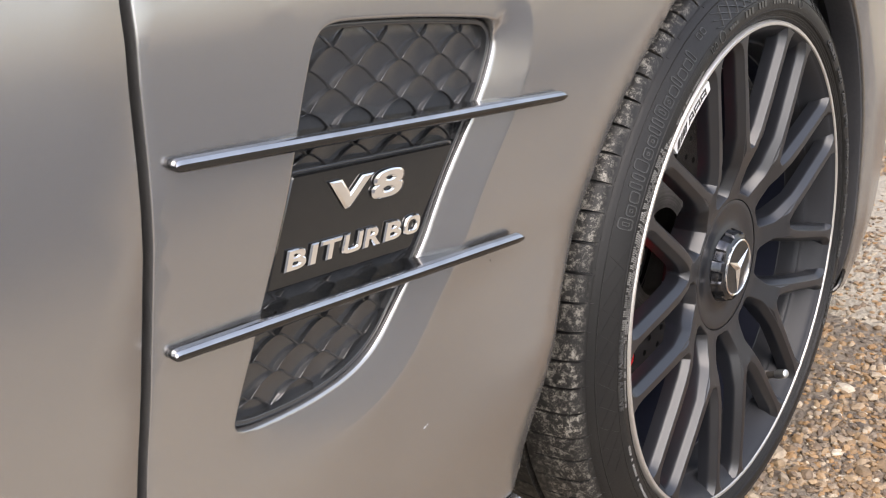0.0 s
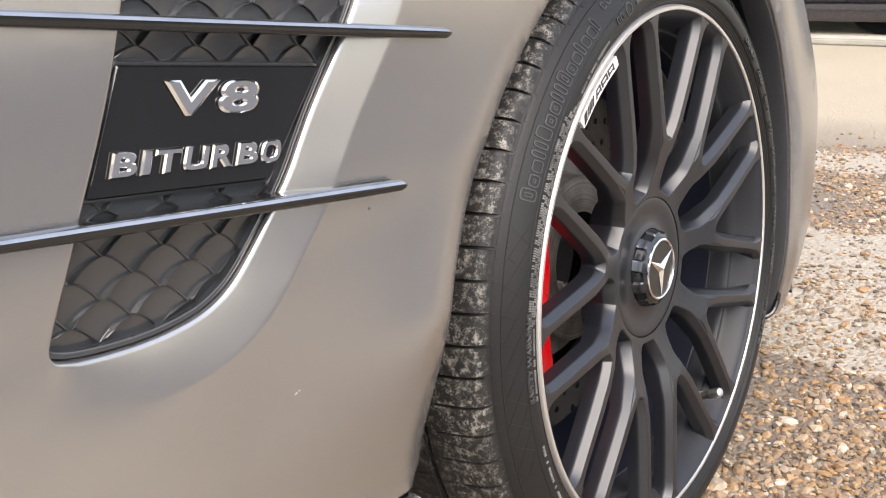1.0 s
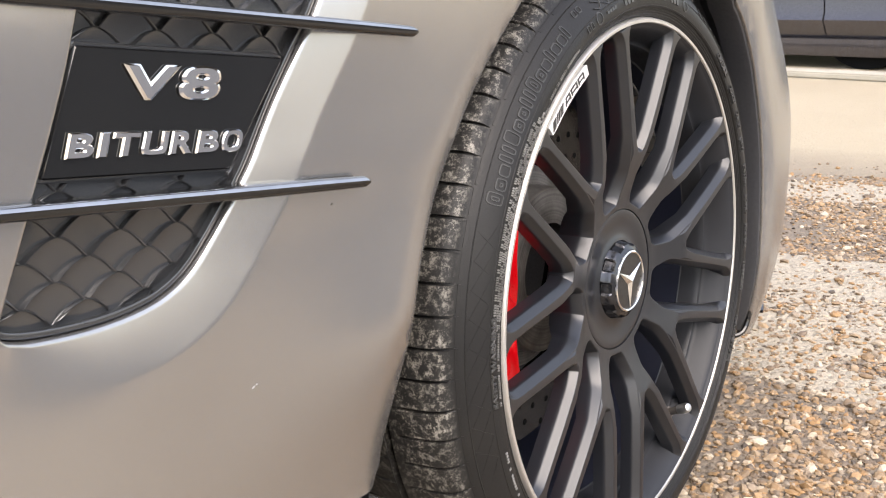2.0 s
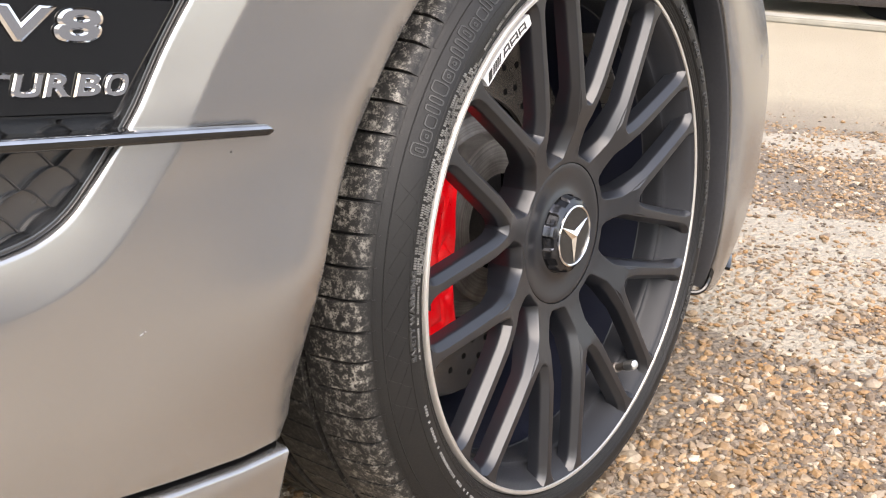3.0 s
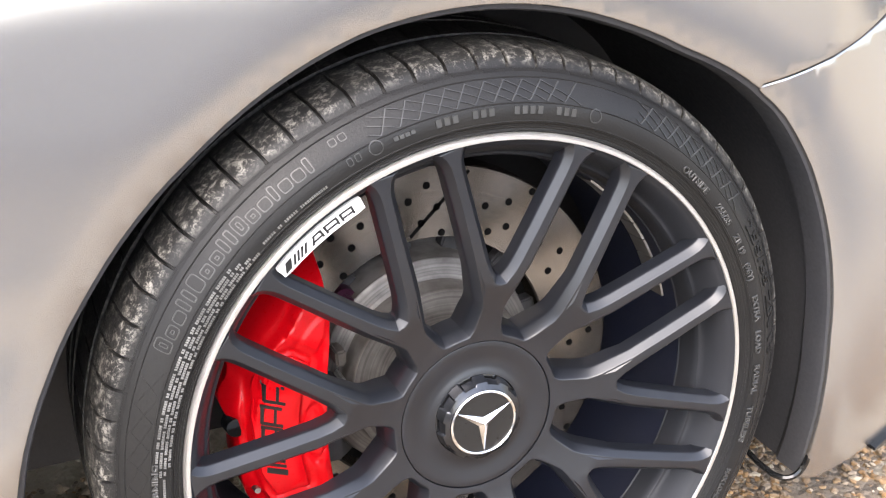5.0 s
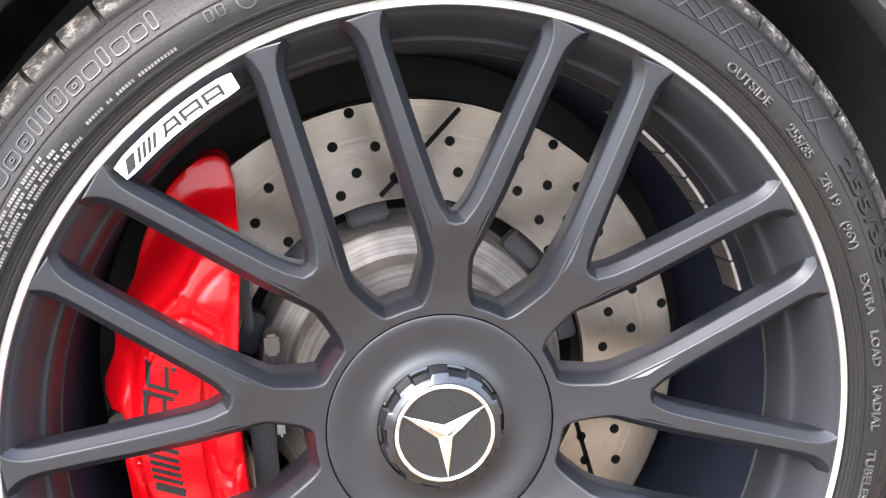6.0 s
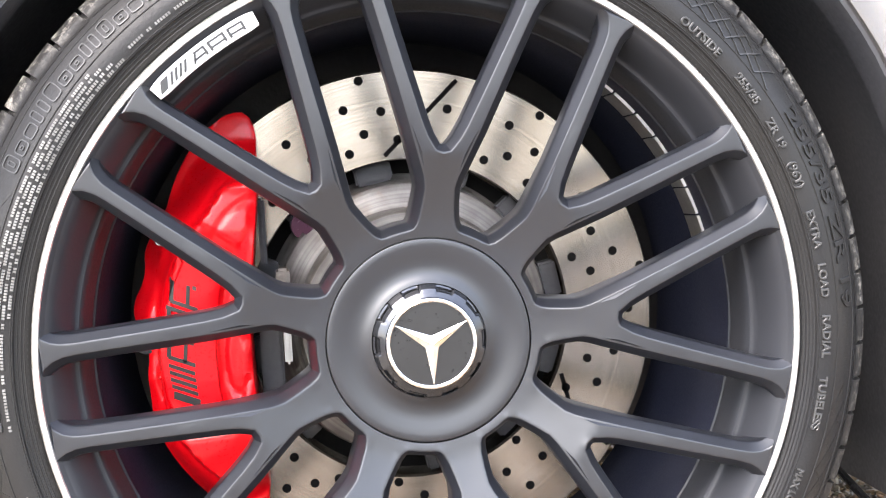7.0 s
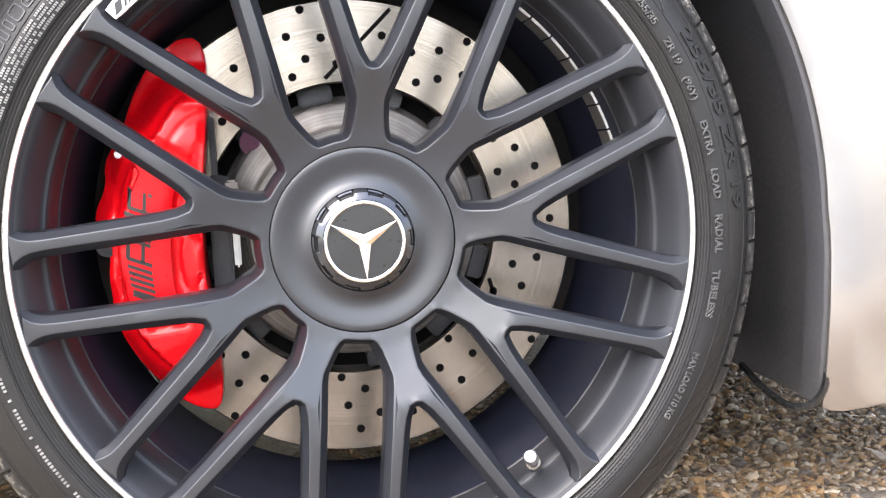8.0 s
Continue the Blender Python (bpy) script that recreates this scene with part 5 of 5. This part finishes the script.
def caliper_depth(x, z):
    """A flat raised face with sloping sides; the ends fall away, the outer lugs lie deeper."""
    d = 0.0 if inside((x, z), FACE) else gap_to((x, z), [FACE])[0]
    y = 0.071 + 0.012 * smooth(0.0, 0.0045, d) + 0.032 * smooth(0.003, 0.032, d)
    g = gap_to((x, z), [FACET])[0]
    y -= 0.0026 * (1.0 if inside((x, z), FACET) else 1 - smooth(0.0, 0.0022, g))
    y += 0.15 * max(0.0, z - 0.405) + 0.08 * max(0.0, 0.245 - z)
    ridge = x + 0.1225 + 0.006 * math.sin((z - 0.25) * 34)
    y -= 0.0030 * math.exp(-((ridge / 0.0035) ** 2)) * smooth(0.235, 0.26, z) * (1 - smooth(0.385, 0.41, z))
    bow = math.hypot(x + 0.104, z - 0.385) - 0.043
    y += 0.0016 * math.exp(-((bow / 0.0022) ** 2)) * smooth(0.385, 0.40, z)
    for lz, wide in ((0.372, 0.011), (0.340, 0.012), (0.300, 0.010), (0.268, 0.009)):
        y -= 0.0050 * math.exp(-(((z - lz) / wide) ** 2)) * (1 - smooth(-0.200, -0.187, x))
    g = gap_to((x, z), [BAND])[0]
    if not inside((x, z), BAND):
        y += 0.0034 * math.exp(-(((g - 0.0045) / 0.0028) ** 2))
    rho = math.hypot((x + 0.1335) / 0.0085, (z - 0.312) / 0.026)
    y += 0.0030 * math.exp(-(((rho - 1) / 0.16) ** 2))
    rho = math.hypot((x + 0.190) / 0.010, (z - 0.372) / 0.012)
    return y + 0.006 * math.exp(-rho * rho)


bm = bmesh.new()
sheet(bm, CAL, [], caliper_depth, 0.0023, 0.004, 0.05)
caliper = part("brake_caliper", bm, RED, car, "glossy red painted brake caliper", 50)
bm = bmesh.new()
sheet(bm, BAND, [], lambda x, z: caliper_depth(x, z) - 0.0022, 0.008, 0.005, 0.006)
part("name_band", bm, RED, caliper, "flat raised band on the caliper")
BARS = [((-0.1702, 0.2860), 0.0090, 0.0026), ((-0.1712, 0.2925), 0.0090, 0.0013), ((-0.1717, 0.2975), 0.0090, 0.0013), ((-0.1721, 0.3025), 0.0090, 0.0013), ((-0.1725, 0.3075), 0.0090, 0.0013)]
for z0, z1, cx in ((0.3135, 0.3290, -0.1722), (0.3325, 0.3490, -0.1714), (0.3530, 0.3680, -0.1680)):
    BARS += [((cx, z0), 0.0092, 0.0014), ((cx, z1), 0.0092, 0.0014), ((cx - 0.0080, (z0 + z1) / 2 + 0.0034), 0.0014, (z1 - z0) / 2), ((cx + 0.0030, (z0 + z1) / 2 - 0.0012), 0.0012, (z1 - z0) / 2)]
for (x, z), w, h in BARS:
    bm = bmesh.new()
    v = []
    for u, k in ((-1, -1), (1, -1), (1, 1), (-1, 1)):
        X, Z = x + u * w + 0.10 * k * h, z + k * h - 0.42 * u * w
        v.append(bm.verts.new((X, caliper_depth(X, Z) - 0.0030, Z)))
    foot = [bm.verts.new(p.co + Vector((0, 0.0012, 0))) for p in v]
    bm.faces.new(v)
    for i in range(4):
        bm.faces.new((v[i], v[(i + 1) % 4], foot[(i + 1) % 4], foot[i]))
    part("black_mark", bm, BLACK_PRINT, caliper, smooth=False)
for x, z, r in ((-0.1845, 0.398, 0.0042), (-0.1865, 0.264, 0.0040)):
    bm = bmesh.new()
    bmesh.ops.create_cone(bm, cap_ends=True, segments=14, radius1=r, radius2=r * 0.7, depth=0.008, matrix=Matrix.Translation((x, caliper_depth(x, z) - 0.001, z)) @ Matrix.Rotation(radians(90), 4, "X"))
    part("bolt", bm, WEIGHT, caliper, "small steel bolt")
bm = bmesh.new()
bmesh.ops.create_cone(bm, cap_ends=True, segments=24, radius1=0.0105, radius2=0.0085, depth=0.014, matrix=Matrix.Translation((-0.1985, 0.094, 0.326)) @ Matrix.Rotation(radians(90), 4, "X"))
part("dust_plug", bm, GLOSS_BLACK, caliper, "black rubber plug")
for z0, z1, x0, x1, mat in ((0.375, 0.425, -0.1135, -0.1085, LINER), (0.262, 0.345, -0.1175, -0.1010, LINER), (0.300, 0.345, -0.1000, -0.0945, WEIGHT), (0.357, 0.372, -0.1030, -0.0930, CAST)):
    bm = bmesh.new()
    box(bm, (x0, 0.098, z0), (x1, 0.120, z1))
    bmesh.ops.bevel(bm, geom=bm.edges[:], offset=0.002, segments=2, affect="EDGES")
    part("pad_carrier", bm, mat, caliper, "dark brake pad carrier")
bm = bmesh.new()
bmesh.ops.create_cone(bm, cap_ends=True, segments=24, radius1=0.012, radius2=0.011, depth=0.02, matrix=Matrix.Translation((-0.0785, 0.150, 0.4010)) @ Matrix.Rotation(radians(90), 4, "X"))
bmesh.ops.create_cone(bm, cap_ends=True, segments=6, radius1=0.0065, radius2=0.0065, depth=0.012, matrix=Matrix.Translation((-0.0785, 0.138, 0.4010)) @ Matrix.Rotation(radians(90), 4, "X"))
part("carrier_bolt", bm, PURPLE, caliper, "dark purple anodised fitting")

# ---- parked dark car and kerb further off ----
far = tagged(new("parked_car"), "dark grey-blue car parked beyond the pale apron", "car")
far.matrix_basis = Matrix.Translation((5.38, 1.35, 0.05)) @ Matrix.Rotation(radians(-105), 4, "Z")
bm = bmesh.new()
prof = [(0.02, 0.015), (-0.02, 0.020), (-0.035, 0.045), (-0.035, 0.115), (-0.02, 0.125), (-0.045, 0.14), (-0.085, 0.22), (-0.070, 0.26), (-0.080, 0.42), (-0.07, 0.65), (-0.03, 0.90), (0.10, 0.95), (0.10, 0.015)]
rows = [[bm.verts.new((x, y, z)) for y, z in prof] for x in (-1.5, -0.052, -0.048, -0.046, -0.042, 1.5)]
for k in (2, 3):
    for v in rows[k][5:9]:
        v.co.y += 0.02
for a, b in zip(rows, rows[1:]):
    for j in range(len(prof)):
        bm.faces.new((a[j], a[(j + 1) % len(prof)], b[(j + 1) % len(prof)], b[j]))
bm.faces.new(rows[0]), bm.faces.new(rows[-1])
part("body_side", bm, NAVY, far, "dark grey-blue door and sill")
bm = bmesh.new()
box(bm, (-1.5, 0.1, 0.12), (1.5, 1.6, 0.9))
part("underside", bm, LINER, far, smooth=False)
for x, y in ((-0.95, 0.0), (0.15, 0.0), (-0.95, 1.45), (0.15, 1.45)):
    bm = bmesh.new()
    bmesh.ops.create_cone(bm, cap_ends=True, segments=40, radius1=0.30, radius2=0.30, depth=0.2, matrix=Matrix.Translation((x, y + 0.12, 0.25)) @ Matrix.Rotation(radians(90), 4, "X"))
    part("tyre", bm, GAP_BLACK, far)
bm = bmesh.new()
box(bm, (-0.16, -2.6, 0.0), (0.0, 2.6, 0.035))
bmesh.ops.bevel(bm, geom=bm.edges[:], offset=0.008, segments=2, affect="EDGES")
tagged(new("kerb", finish("kerb", bm, KERB)), "low pale kerb edging stone", "kerb", kind="structure").matrix_basis = Matrix.Translation((5.02, 1.35, 0)) @ Matrix.Rotation(radians(-15), 4, "Z")
